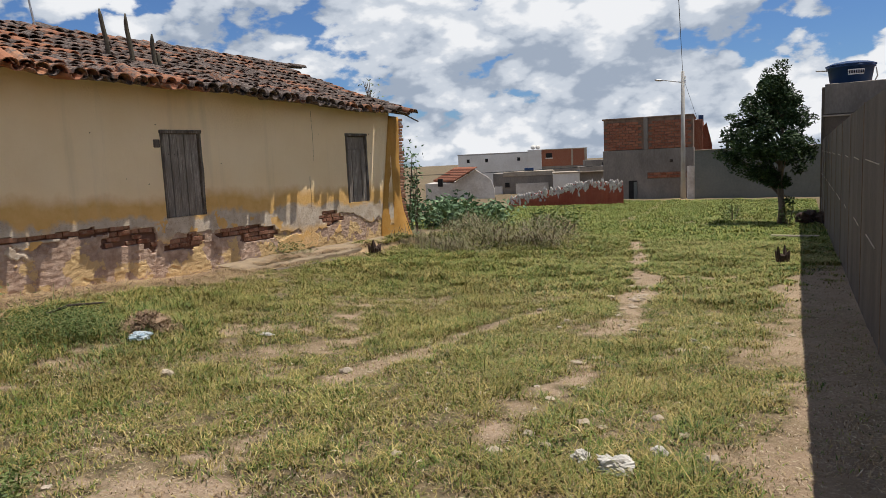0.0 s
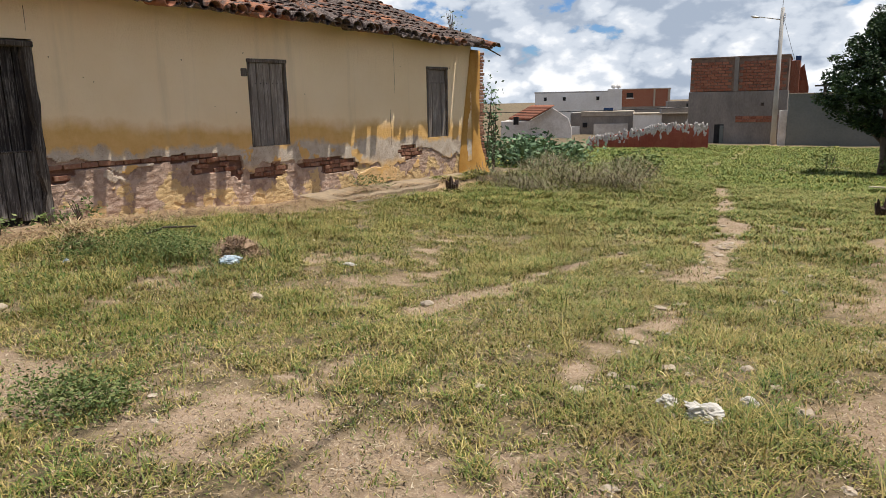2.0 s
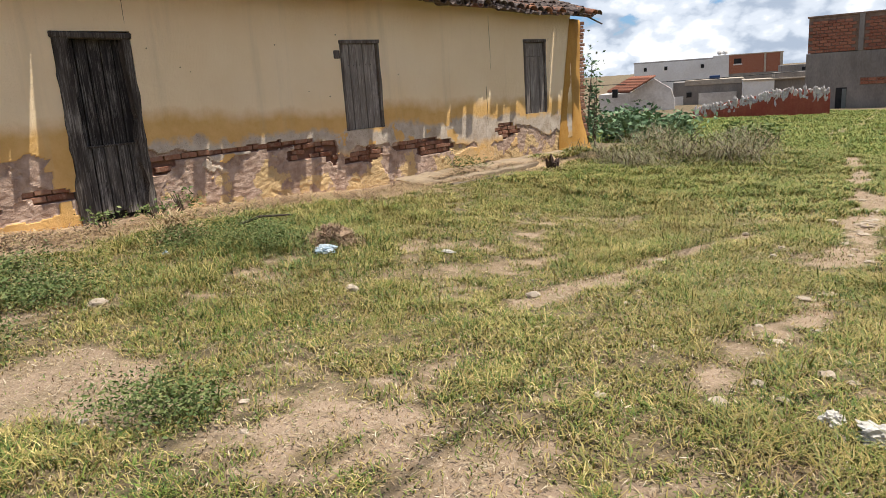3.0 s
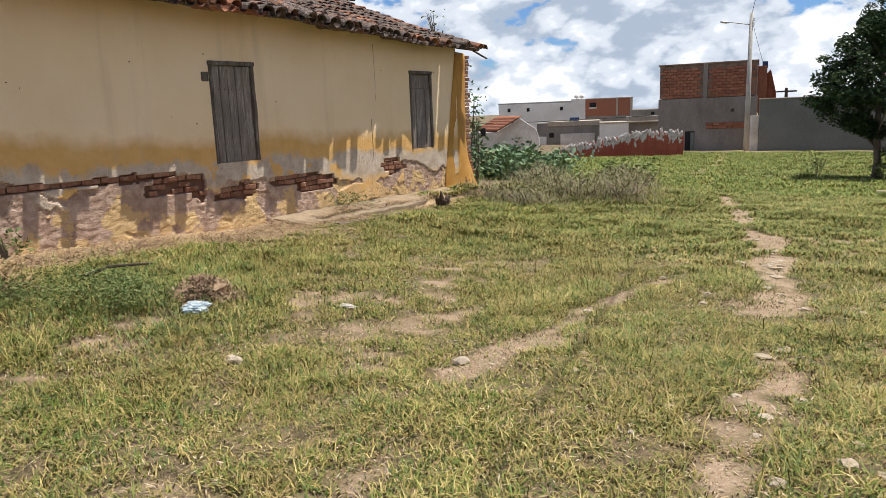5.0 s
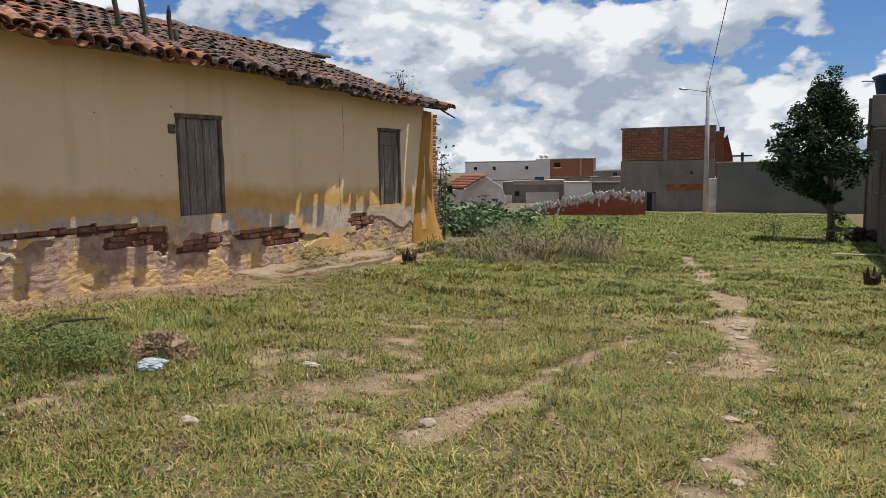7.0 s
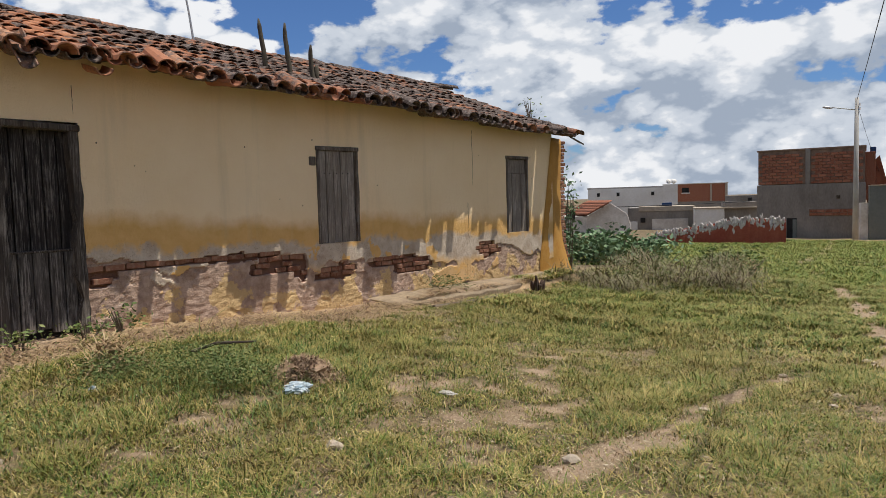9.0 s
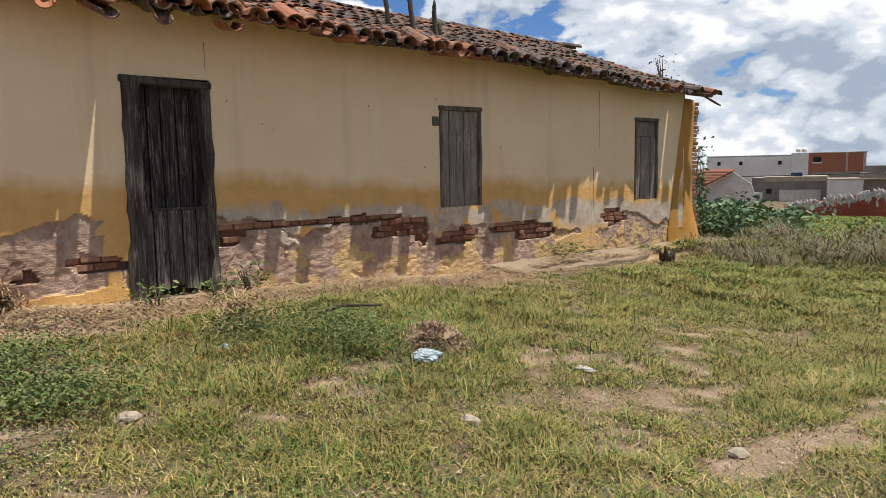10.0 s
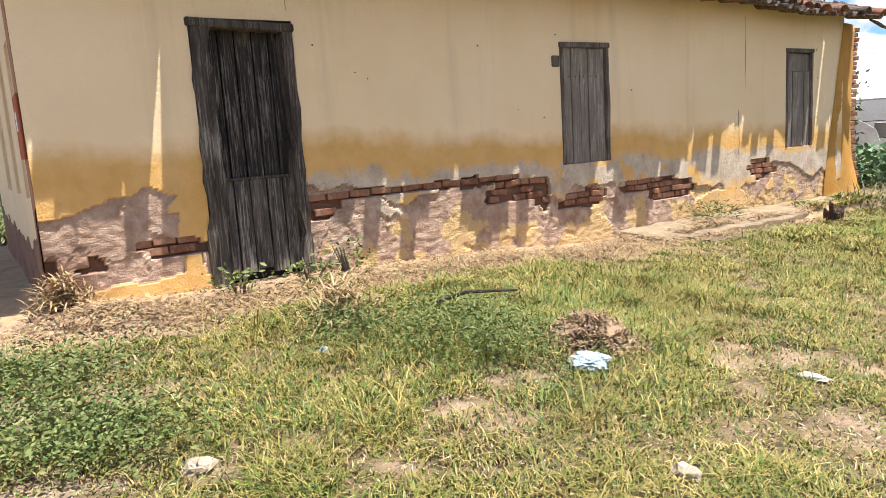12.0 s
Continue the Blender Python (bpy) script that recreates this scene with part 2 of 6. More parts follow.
M = {}
M["facade"] = facade_paint()
M["tile"] = tile_clay()
M["brick"] = brick_clay("old_red_brick", (0.17, 0.065, 0.038), (0.24, 0.10, 0.06), (0.30, 0.15, 0.095))
# upper planks: weathered wood coloured near black to carry the deep shade there
M["door_wood_shade"] = old_wood("weathered_shaded_door_wood", (0.014, 0.011, 0.010), (0.055, 0.043, 0.037), (0.30, 0.26, 0.225))
M["door_jamb"] = old_wood("rotten_door_frame_wood", (0.03, 0.023, 0.019), (0.12, 0.095, 0.077), (0.38, 0.33, 0.28))
M["door_low"] = old_wood("grey_lower_door_wood", (0.035, 0.029, 0.026), (0.14, 0.118, 0.10), (0.42, 0.37, 0.32))
M["jamb_wood"] = old_wood("weathered_frame_wood", (0.06, 0.046, 0.038), (0.19, 0.15, 0.12), (0.40, 0.35, 0.30))
M["shutter"] = old_wood("grey_shutter_wood", (0.14, 0.112, 0.092), (0.30, 0.25, 0.21), (0.54, 0.48, 0.42))
M["dark_wood"] = old_wood("dark_rafter_wood", (0.03, 0.022, 0.017), (0.08, 0.06, 0.045), (0.16, 0.13, 0.10))
M["ochre_corner"] = two_tone("deep_ochre_render", (0.42, 0.20, 0.04), (0.52, 0.28, 0.07), 3.0, 40.0)
M["soil"] = soil()
M["concrete"] = two_tone("old_concrete", (0.30, 0.25, 0.19), (0.45, 0.38, 0.29), 3.0, 60.0)
M["pavement"] = two_tone("dusty_old_cement", (0.20, 0.15, 0.10), (0.34, 0.26, 0.17), 5.0, 40.0, bump=0.6)
M["kerb"] = two_tone("dirty_grey_kerb", (0.10, 0.08, 0.06), (0.20, 0.16, 0.12), 7.0, 50.0, bump=0.6)
# grey cement, its colour lowered to deepen the shade on the boundary wall
M["cement_wall"] = two_tone("shade_darkened_cement", (0.085, 0.067, 0.053), (0.145, 0.115, 0.092), 1.6, 35.0, stretch=(1, 1, 0.4))
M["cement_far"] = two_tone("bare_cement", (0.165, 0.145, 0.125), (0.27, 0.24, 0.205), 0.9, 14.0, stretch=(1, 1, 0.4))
M["grey_wall"] = two_tone("grey_green_painted_wall", (0.125, 0.135, 0.12), (0.175, 0.183, 0.165), 0.5, 9.0)
M["hollow_brick"] = brick_clay("hollow_red_brick", (0.20, 0.062, 0.034), (0.27, 0.088, 0.048), (0.33, 0.125, 0.07))
M["mortar_far"] = two_tone("dark_mortar", (0.12, 0.08, 0.06), (0.25, 0.17, 0.12), 3.0, 30.0)
M["white_wall"] = two_tone("white_painted_render", (0.60, 0.57, 0.52), (0.74, 0.72, 0.68), 0.35, 6.0)
M["dirty_white"] = two_tone("stained_white_render", (0.48, 0.43, 0.37), (0.70, 0.66, 0.60), 0.8, 7.0)
M["red_wall"] = two_tone("flaking_red_paint", (0.25, 0.055, 0.035), (0.33, 0.10, 0.06), 1.2, 12.0)
M["white_flake"] = two_tone("limewashed_rubble", (0.36, 0.31, 0.29), (0.66, 0.61, 0.57), 4.0, 18.0)
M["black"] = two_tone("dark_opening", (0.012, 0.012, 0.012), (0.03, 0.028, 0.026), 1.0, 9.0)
M["steel"] = two_tone("galvanised_steel", (0.38, 0.38, 0.38), (0.50, 0.50, 0.49), 8.0, 60.0, 0.5, 0.1, 0.7)
M["pole"] = two_tone("weathered_concrete_pole", (0.34, 0.32, 0.29), (0.44, 0.42, 0.385), 2.0, 30.0)
M["wire"] = two_tone("black_cable", (0.015, 0.015, 0.015), (0.03, 0.03, 0.03), 5.0, 50.0, 0.6)
M["tank"] = two_tone("blue_polyethylene", (0.010, 0.035, 0.10), (0.014, 0.045, 0.125), 1.5, 30.0, 0.45, 0.05)
M["sign_white"] = two_tone("white_print", (0.75, 0.75, 0.75), (0.82, 0.82, 0.82), 5.0, 30.0, 0.6)
M["sign_dark"] = two_tone("dark_print", (0.02, 0.02, 0.03), (0.03, 0.03, 0.04), 5.0, 30.0, 0.6)
M["rust_red"] = two_tone("rusty_red_plate", (0.28, 0.065, 0.03), (0.35, 0.10, 0.05), 6.0, 50.0)
M["stone"] = two_tone("pale_rubble", (0.30, 0.235, 0.17), (0.48, 0.40, 0.31), 9.0, 70.0)
M["rubbish"] = two_tone("crumpled_white_plastic", (0.36, 0.33, 0.28), (0.60, 0.56, 0.50), 12.0, 50.0, 0.5)
M["blue_plastic"] = two_tone("pale_blue_plastic_bag", (0.17, 0.25, 0.30), (0.50, 0.54, 0.55), 14.0, 40.0, 0.4)
M["straw"] = blades("dry_straw", [(0.0, (0.20, 0.12, 0.06)), (0.5, (0.34, 0.23, 0.12)), (1.0, (0.46, 0.36, 0.20))], 2.0, (0.25, 0.14, 0.07))
M["chaff"] = blades("pale_chaff", [(0.0, (0.16, 0.10, 0.055)), (0.4, (0.36, 0.26, 0.14)), (0.75, (0.44, 0.34, 0.20)), (1.0, (0.58, 0.50, 0.36))], 2.0, (0.30, 0.20, 0.11))
M["thatch"] = blades("brown_rotting_clippings", [(0.0, (0.09, 0.052, 0.032)), (0.5, (0.22, 0.135, 0.08)), (1.0, (0.42, 0.31, 0.19))], 5.0, (0.18, 0.105, 0.065))
M["grass"] = blades("grass_blades", [(0.0, (0.018, 0.03604, 0.00576)), (0.22, (0.055, 0.1007, 0.01296)), (0.42, (0.14, 0.2014, 0.02592)), (0.58, (0.24, 0.2014, 0.0504)), (0.74, (0.36, 0.265, 0.0828)), (0.90, (0.56, 0.4558, 0.1656)), (1.0, (0.76, 0.6784, 0.3024))], 0.8, (0.25, 0.1749, 0.0504), 0.28)
M["lawn"] = blades("lawn_blades", [(0.0, (0.022, 0.0477, 0.00648)), (0.30, (0.075, 0.1378, 0.0144)), (0.60, (0.18, 0.2385, 0.0288)), (0.80, (0.33, 0.2862, 0.0648)), (1.0, (0.58, 0.4876, 0.1728))], 0.5, (0.2, 0.2014, 0.036), 0.25)
M["lush"] = blades("lush_tall_grass", [(0.0, (0.018, 0.045, 0.012)), (0.4, (0.065, 0.125, 0.028)), (0.75, (0.14, 0.20, 0.05)), (1.0, (0.45, 0.38, 0.18))], 1.5, (0.11, 0.14, 0.035), 0.15)
M["brush"] = blades("dead_brush_stalks", [(0.0, (0.06, 0.045, 0.028)), (0.4, (0.16, 0.115, 0.07)), (0.7, (0.17, 0.17, 0.06)), (1.0, (0.34, 0.27, 0.17))], 2.0, (0.14, 0.14, 0.05), 0.3)
M["weed"] = blades("weed_leaves", [(0.0, (0.055, 0.085, 0.02)), (0.5, (0.11, 0.155, 0.04)), (1.0, (0.21, 0.22, 0.075))], 3.0, (0.10, 0.13, 0.03))
M["bush"] = blades("blue_green_leaves", [(0.0, (0.06, 0.12, 0.05)), (0.5, (0.12, 0.20, 0.09)), (1.0, (0.20, 0.29, 0.15))], 3.0, (0.12, 0.17, 0.06))
M["tree_leaf"] = blades("glossy_tree_leaves", [(0.0, (0.012, 0.030, 0.008)), (0.6, (0.026, 0.056, 0.013)), (1.0, (0.055, 0.09, 0.022))], 3.0, (0.035, 0.06, 0.018))
M["bark"] = two_tone("grey_brown_bark", (0.10, 0.075, 0.055), (0.20, 0.155, 0.115), 9.0, 60.0, stretch=(1, 1, 0.3))
M["cactus"] = two_tone("dark_dry_cactus", (0.045, 0.038, 0.028), (0.10, 0.085, 0.06), 14.0, 60.0, stretch=(1, 1, 0.3))
M["charred"] = two_tone("dark_rotten_wood", (0.03, 0.022, 0.018), (0.10, 0.06, 0.045), 10.0, 60.0)
M["new_tile"] = brick_clay("orange_roof_tile", (0.50, 0.21, 0.11), (0.58, 0.28, 0.16), (0.42, 0.17, 0.10))
M["side_paint"] = two_tone("pale_side_wall_paint", (0.62, 0.47, 0.30), (0.70, 0.56, 0.38), 1.2, 30.0)
M["red_plinth"] = two_tone("damp_red_brown_plinth", (0.10, 0.05, 0.035), (0.22, 0.11, 0.07), 4.0, 30.0)
M["cream"] = two_tone("cream_render", (0.50, 0.43, 0.33), (0.58, 0.51, 0.40), 1.0, 20.0)


# ---- mesh helpers ----
def empty(name, label, category, at=(0, 0, 0), kind="", group=""):
    ob = new(name)
    ob.location = at
    ob.empty_display_size = 0.2
    return tagged(ob, label, category, group, kind)


def mesh_of(bm, name, mat):
    me = bpy.data.meshes.new(name)
    bm.to_mesh(me)
    bm.free()
    for m in (mat if isinstance(mat, (list, tuple)) else [mat]):
        me.materials.append(m)
    return me


def part(name, bm, mat, parent=None, label="", smooth=False):
    """Links a bmesh, given in world places, as one mesh object under its thing."""
    me = mesh_of(bm, name, mat)
    if smooth:
        me.polygons.foreach_set("use_smooth", [True] * len(me.polygons))
    ob = new(name, me)
    if parent is not None:
        bpy.context.view_layer.update()
        ob.parent = parent
        ob.matrix_parent_inverse = parent.matrix_world.inverted()
    if label:
        tagged(ob, label)
    return ob


def thing(name, bm, mat, label, category, kind="", group="", smooth=False):
    return tagged(part(name, bm, mat, None, "", smooth), label, category, group, kind)


def box(bm, lo, hi, bevel=0.0, m=None):
    """A box between two corners, with softened edges."""
    lo, hi = Vector(lo), Vector(hi)
    r = bmesh.ops.create_cube(bm, size=1.0, matrix=Matrix.LocRotScale((lo + hi) / 2, None, hi - lo))
    vs = r["verts"]
    if bevel:
        es = list({e for v in vs for e in v.link_edges})
        r = bmesh.ops.bevel(bm, geom=es, offset=bevel, segments=1, affect="EDGES")
        vs = list({v for f in r["faces"] for v in f.verts} | {v for v in vs if v.is_valid})
    if m is not None:
        bmesh.ops.transform(bm, matrix=m, verts=vs)
    return vs


def tube(bm, points, radii, sides=8, cap=True):
    """A round bar along points, with a radius at each."""
    rings = []
    pts = [Vector(p) for p in points]
    for i, p in enumerate(pts):
        d = (pts[min(i + 1, len(pts) - 1)] - pts[max(i - 1, 0)]).normalized()
        a = d.orthogonal().normalized()
        b = d.cross(a)
        r = radii[i] if isinstance(radii, (list, tuple)) else radii
        rings.append([bm.verts.new(p + (a * math.cos(t) + b * math.sin(t)) * r) for t in (2 * math.pi * k / sides for k in range(sides))])
    for r0, r1 in zip(rings, rings[1:]):
        ref = min(range(sides), key=lambda s: sum((r0[k].co - r1[(k + s) % sides].co).length for k in range(sides)))
        for k in range(sides):
            bm.faces.new((r0[k], r0[(k + 1) % sides], r1[(k + 1 + ref) % sides], r1[(k + ref) % sides]))
    if cap:
        bm.faces.new(rings[0][::-1])
        bm.faces.new(rings[-1])


def lump(bm, at, size, rough=0.25, seed=0.0, detail=2):
    """An uneven stone or clod."""
    r = bmesh.ops.create_icosphere(bm, subdivisions=detail, radius=1.0)
    for v in r["verts"]:
        n = noise.noise(v.co * 1.6 + Vector((seed, seed * 0.7, 0))) * rough * 2 + noise.noise(v.co * 4 + Vector((seed, 0, 3))) * rough
        v.co = Vector(at) + Vector((v.co.x * size[0], v.co.y * size[1], v.co.z * size[2])) * (1 + n)


def fast_mesh(name, verts, faces_n, mat, label, category, kind="stuff", parent=None):
    """Many loose pieces of equal build as one mesh: verts (n, k, 3), faces_n index tuples within a piece."""
    n, k, _ = verts.shape
    me = bpy.data.meshes.new(name)
    me.vertices.add(n * k)
    me.vertices.foreach_set("co", verts.astype(np.float32).ravel())
    base = (np.arange(n) * k)[:, None]
    idx = np.concatenate([base + np.array(f)[None, :] for f in faces_n], axis=1)
    sizes = [len(f) for f in faces_n]
    offs = np.cumsum([0] + sizes)[:-1]
    per = sum(sizes)
    starts = ((np.arange(n) * per)[:, None] + offs[None, :]).ravel()
    me.loops.add(n * per)
    me.loops.foreach_set("vertex_index", idx.ravel().astype(np.int32))
    me.polygons.add(n * len(sizes))
    me.polygons.foreach_set("loop_start", starts.astype(np.int32))
    me.update(calc_edges=True)
    me.materials.append(mat)
    ob = new(name, me)
    if parent is not None:
        ob.parent = parent
    return tagged(ob, label, category, "", kind)


# ---- ground ----
LEVEL_Y = (-400, -6, 0, 2.5, 5, 10, 20, 37, 46, 80, 400)
LEVEL_Z = (-0.30, -0.30, -0.33, -0.45, -0.56, -0.72, -1.06, -1.32, -1.75, -2.2, -3.0)


def ground(x, y):
    """Height of the ground: falls away with y and banks up against the old house."""
    x, y = np.asarray(x, float), np.asarray(y, float)
    z = np.interp(y, LEVEL_Y, LEVEL_Z)
    bank = np.interp(x, (-12, -3, 0, 1.2, 3, 4.6), (0.0, 0.25, 0.30, 0.27, 0.12, 0.0))
    bank = bank * np.interp(y, (-9, -4, 12, 26), (0.3, 1, 1, 0.0))
    z = z + bank
    pav = np.interp(y, (2.0, 3.5, 4.3, 8.9, 9.6, 11), (-9, -0.7, -0.185, -0.235, -0.7, -9)) + 0.02 * np.sin(5.1 * y + 3 * x)
    z = np.where((x > -0.3) & (x < 0.64), np.maximum(z, pav), z)
    z = z + 0.02 * np.sin(x * 1.7 + 0.6 * y) * np.sin(y * 1.3 - 0.4 * x) + 0.012 * np.sin(x * 4.1 + 1) * np.sin(y * 3.7)
    z = z + 0.10 * np.exp(-((x - 0.55) / 0.45) ** 2 - ((y + 1.75) / 0.5) ** 2)
    z = z + 0.10 * np.exp(-((x - 2.4) / 1.3) ** 2 - ((y - 11.0) / 1.6) ** 2)
    z = z + 0.03 * np.exp(-((x - 2.8) / 0.35) ** 2 - ((y - 0.6) / 0.35) ** 2)
    return z


def gz(x, y):
    return float(ground(x, y))


def ground_sheet():
    xs = np.concatenate([[-600, -300, -150, -80, -50, -35], np.arange(-25, -6, 1.0), np.arange(-6, 11.01, 0.14), np.arange(12, 25, 1.0), [35, 50, 80, 150, 300, 600]])
    ys = np.concatenate([[-500, -200, -80, -40, -20, -12], np.arange(-9, 16, 0.14), np.arange(16, 50, 0.8), [55, 65, 80, 110, 160, 300, 700, 1500]])
    gx, gy = np.meshgrid(xs, ys)
    z = ground(gx, gy)
    near = (gx > -6) & (gx < 11) & (gy > -9) & (gy < 16)
    rng = np.random.default_rng(5)
    z = z + near * rng.normal(0, 0.008, z.shape)
    co = np.stack([gx, gy, z], -1).reshape(-1, 3)
    nx, ny = len(xs), len(ys)
    i = np.arange(nx * ny).reshape(ny, nx)
    quads = np.stack([i[:-1, :-1], i[:-1, 1:], i[1:, 1:], i[1:, :-1]], -1).reshape(-1, 4)
    me = bpy.data.meshes.new("ground")
    me.from_pydata(co.tolist(), [], quads.tolist())
    me.materials.append(M["soil"])
    at = me.attributes.new("litter", "FLOAT", "POINT")
    at.data.foreach_set("value", cover_of(co[:, 0], co[:, 1]).astype(np.float32))
    me.polygons.foreach_set("use_smooth", [True] * len(me.polygons))
    tagged(new("ground", me), "dry sandy earth of an open lot with worn footpaths", "ground", kind="structure")


TRACK_A = ((5.45, 0.3), (5.52, 1.0), (5.48, 2.4), (5.6, 3.9))
TRACK_B = ((7.1, -0.9), (7.0, 0.3), (6.95, 2.2), (6.6, 4.5), (6.35, 5.9), (6.02, 7.2), (4.85, 11.0), (4.1, 13.6), (2.1, 19.0), (0.5, 30.0), (-0.6, 36.0))


def near_line(px, py, line):
    best = np.full(px.shape, 99.0)
    for (ax, ay), (bx, by) in zip(line, line[1:]):
        dx, dy = bx - ax, by - ay
        t = np.clip(((px - ax) * dx + (py - ay) * dy) / (dx * dx + dy * dy), 0, 1)
        best = np.minimum(best, np.hypot(px - ax - t * dx, py - ay - t * dy))
    return best


def lattice(px, py, scale, seed):
    """Smooth value noise, 0 to 1."""
    rng = np.random.default_rng(seed)
    g = rng.uniform(0, 1, (256, 256))
    u, v = px * scale + 100, py * scale + 100
    i, j = np.floor(u).astype(int), np.floor(v).astype(int)
    fu, fv = u - i, v - j
    fu, fv = fu * fu * (3 - 2 * fu), fv * fv * (3 - 2 * fv)
    q = lambda a, b: g[a % 256, b % 256]
    return (q(i, j) * (1 - fu) + q(i + 1, j) * fu) * (1 - fv) + (q(i, j + 1) * (1 - fu) + q(i + 1, j + 1) * fu) * fv


def cover_of(px, py):
    """How thickly grass stands, 0 on trodden or sandy earth."""
    px, py = px + 0.22 * (lattice(px, py, 2.1, 21) - 0.5), py + 0.22 * (lattice(px, py, 2.1, 22) - 0.5)
    c = -0.02 + 1.45 * (0.42 * lattice(px, py, 0.55, 1) + 0.34 * lattice(px, py, 1.7, 2) + 0.34 * lattice(px, py, 4.0, 3)) - 0.08
    c = np.where(py > 6, np.maximum(c, 0.15) + 0.25 * np.clip((py - 6) / 6, 0, 1), c)
    worn = 0.5 * lattice(px, py, 1.4, 4) + 0.5 * lattice(px, py, 4.0, 14)
    c = c - 1.0 * np.exp(-(near_line(px, py, TRACK_A) / 0.13) ** 2) * (0.30 + 1.1 * worn)
    c = c - 1.1 * np.exp(-(near_line(px, py, TRACK_B) / 0.19) ** 2) * (-0.25 + 1.8 * worn) * np.interp(py, (0, 4.2, 5.0), (0.85, 0.9, 1.0))
    wallside = np.clip((px - (8.1 - 0.068 * (py - 2))) / 0.7, 0, 1) * np.clip((12 - py) / 6, 0, 1)
    c = c - 0.75 * wallside
    c = c - 0.9 * np.exp(-(((px - 4.15) / 0.55) ** 2 + ((py + 2.5) / 0.42) ** 2) ** 2)
    c = c - 0.48 * np.exp(-(((px - 6.2) / 1.7) ** 2 + ((py + 1.7) / 0.7) ** 2))
    c = c - 0.30 * np.exp(-(((px - 8.0) / 0.8) ** 2 + ((py - 1.2) / 1.5) ** 2))
    c = c - 0.78 * np.clip((1.05 - px + 0.25 * lattice(px, py, 1.5, 7)) / 0.5, 0, 1) * np.clip((7.5 - py) / 2, 0, 1) * np.clip((py + 2.9) / 0.5, 0, 1)
    c = c - 0.8 * np.exp(-(((px - 0.55) / 0.5) ** 2 + ((py + 1.75) / 0.4) ** 2) ** 2)
    c = c - 0.45 * np.exp(-((px - 6.4) / 0.35) ** 2 - ((py - 3.5) / 0.25) ** 2)
    c = c - 0.30 * np.exp(-((px - 4.55) / 0.5) ** 2 - ((py - 1.2) / 0.35) ** 2)
    c = c + 0.45 * (lattice(px, py, 7.0, 31) - 0.5) + 0.30 * (lattice(px, py, 15.0, 32) - 0.5)
    c = 0.42 + 1.35 * (c - 0.45)
    c = np.clip(c, 0, 1)
    return c * c * (3 - 2 * c) * 0.8 + 0.2 * c


ground_sheet()


# ---- the old house ----
Y0, Y1 = -2.06, 9.0
house = empty("house", "abandoned ochre plastered brick house with a sagging clay tile roof", "house", (0, 3, 0))
OPEN = {"door": (-0.86, 0.0, -0.05, 2.13), "window_a": (3.05, 3.81, 0.70, 2.015), "window_b": (7.43, 8.14, 0.625, 2.015)}


def eave_z(y):
    """Height of the roof's lower edge, which sags and dips towards the far end."""
    return float(np.interp(y, (-3, -1, 1, 2.5, 4.5, 7, 9.6), (2.70, 2.68, 2.60, 2.57, 2.55, 2.46, 2.40))) + 0.012 * math.sin(y * 2.3)


def brick_zone(y, z):
    """Where the skin has fallen and bricks show, 1 inside."""
    row = math.floor(z / 0.073)
    half = 0.11 * (row % 2)
    y = 0.35 * y + 0.65 * ((math.floor((y + half) / 0.22) + 0.5) * 0.22 - half)
    z = 0.3 * z + 0.7 * (row + 0.5) * 0.073
    n = noise.noise(Vector((y * 2.3, z * 3.1, 4.0))) * 0.5 + noise.noise(Vector((y * 6.0, z * 7.0, 1.0))) * 0.35
    best = -1.0
    for cy, cz, ry, rz in ((0.75, 0.63, 0.8, 0.06), (1.75, 0.62, 0.75, 0.07), (2.40, 0.46, 0.42, 0.11), (2.75, 0.40, 0.12, 0.2), (3.35, 0.29, 0.38, 0.12), (4.30, 0.36, 0.3, 0.06), (4.95, 0.29, 0.50, 0.14), (6.85, 0.37, 0.34, 0.13),
                           (-1.15, 0.36, 0.26, 0.07), (-1.75, 0.30, 0.10, 0.05), (-2.0, 0.25, 0.12, 0.2), (0.12, 0.55, 0.2, 0.12)):
        best = max(best, 1.0 - abs((y - cy) / ry) ** 3 - abs((z - cz) / rz) ** 3)
    return min(best, 0.75) + n * 1.5


def skin_depth(y, z):
    """How far the wall's face stands back from the sound plaster."""
    top = float(np.interp(y, (-2.1, -1.6, -0.9, 0.1, 1.3, 2.5, 3.2, 4.0, 5.4, 6.3, 7.2, 8.7), (0.66, 0.80, 0.74, 0.60, 0.58, 0.56, 0.42, 0.38, 0.30, 0.22, 0.40, 0.10)))
    n = noise.noise(Vector((y * 1.5, z * 1.9, 0.0))) * 0.22 + noise.noise(Vector((y * 5, z * 5, 2.0))) * 0.09
    d = 0.0
    loss = top + n - z
    patch = noise.noise(Vector((y * 1.9, z * 2.4, 7.0))) + 0.35 * noise.noise(Vector((y * 7, z * 7, 9.0)))
    if loss > 0 and patch < 0.20 + 0.5 * min(1.0, loss * 3.0):
        d = 0.016 + 0.008 * noise.noise(Vector((y * 13, z * 19, 0))) + (0.010 if patch < -0.22 else 0.0)
    for cy, cz, ry, rz in ((-0.98, 0.60, 0.12, 0.5), (5.9, 0.0, 0.5, 0.16), (-1.3, 0.02, 0.7, 0.10)):
        if abs((y - cy) / ry) ** 2.5 + abs((z - cz) / rz) ** 2.5 + 1.1 * noise.noise(Vector((y * 4, z * 5, 3))) < 1.0:
            d = 0.0
    if brick_zone(y, z) > 0.25:
        d = 0.06
    return d


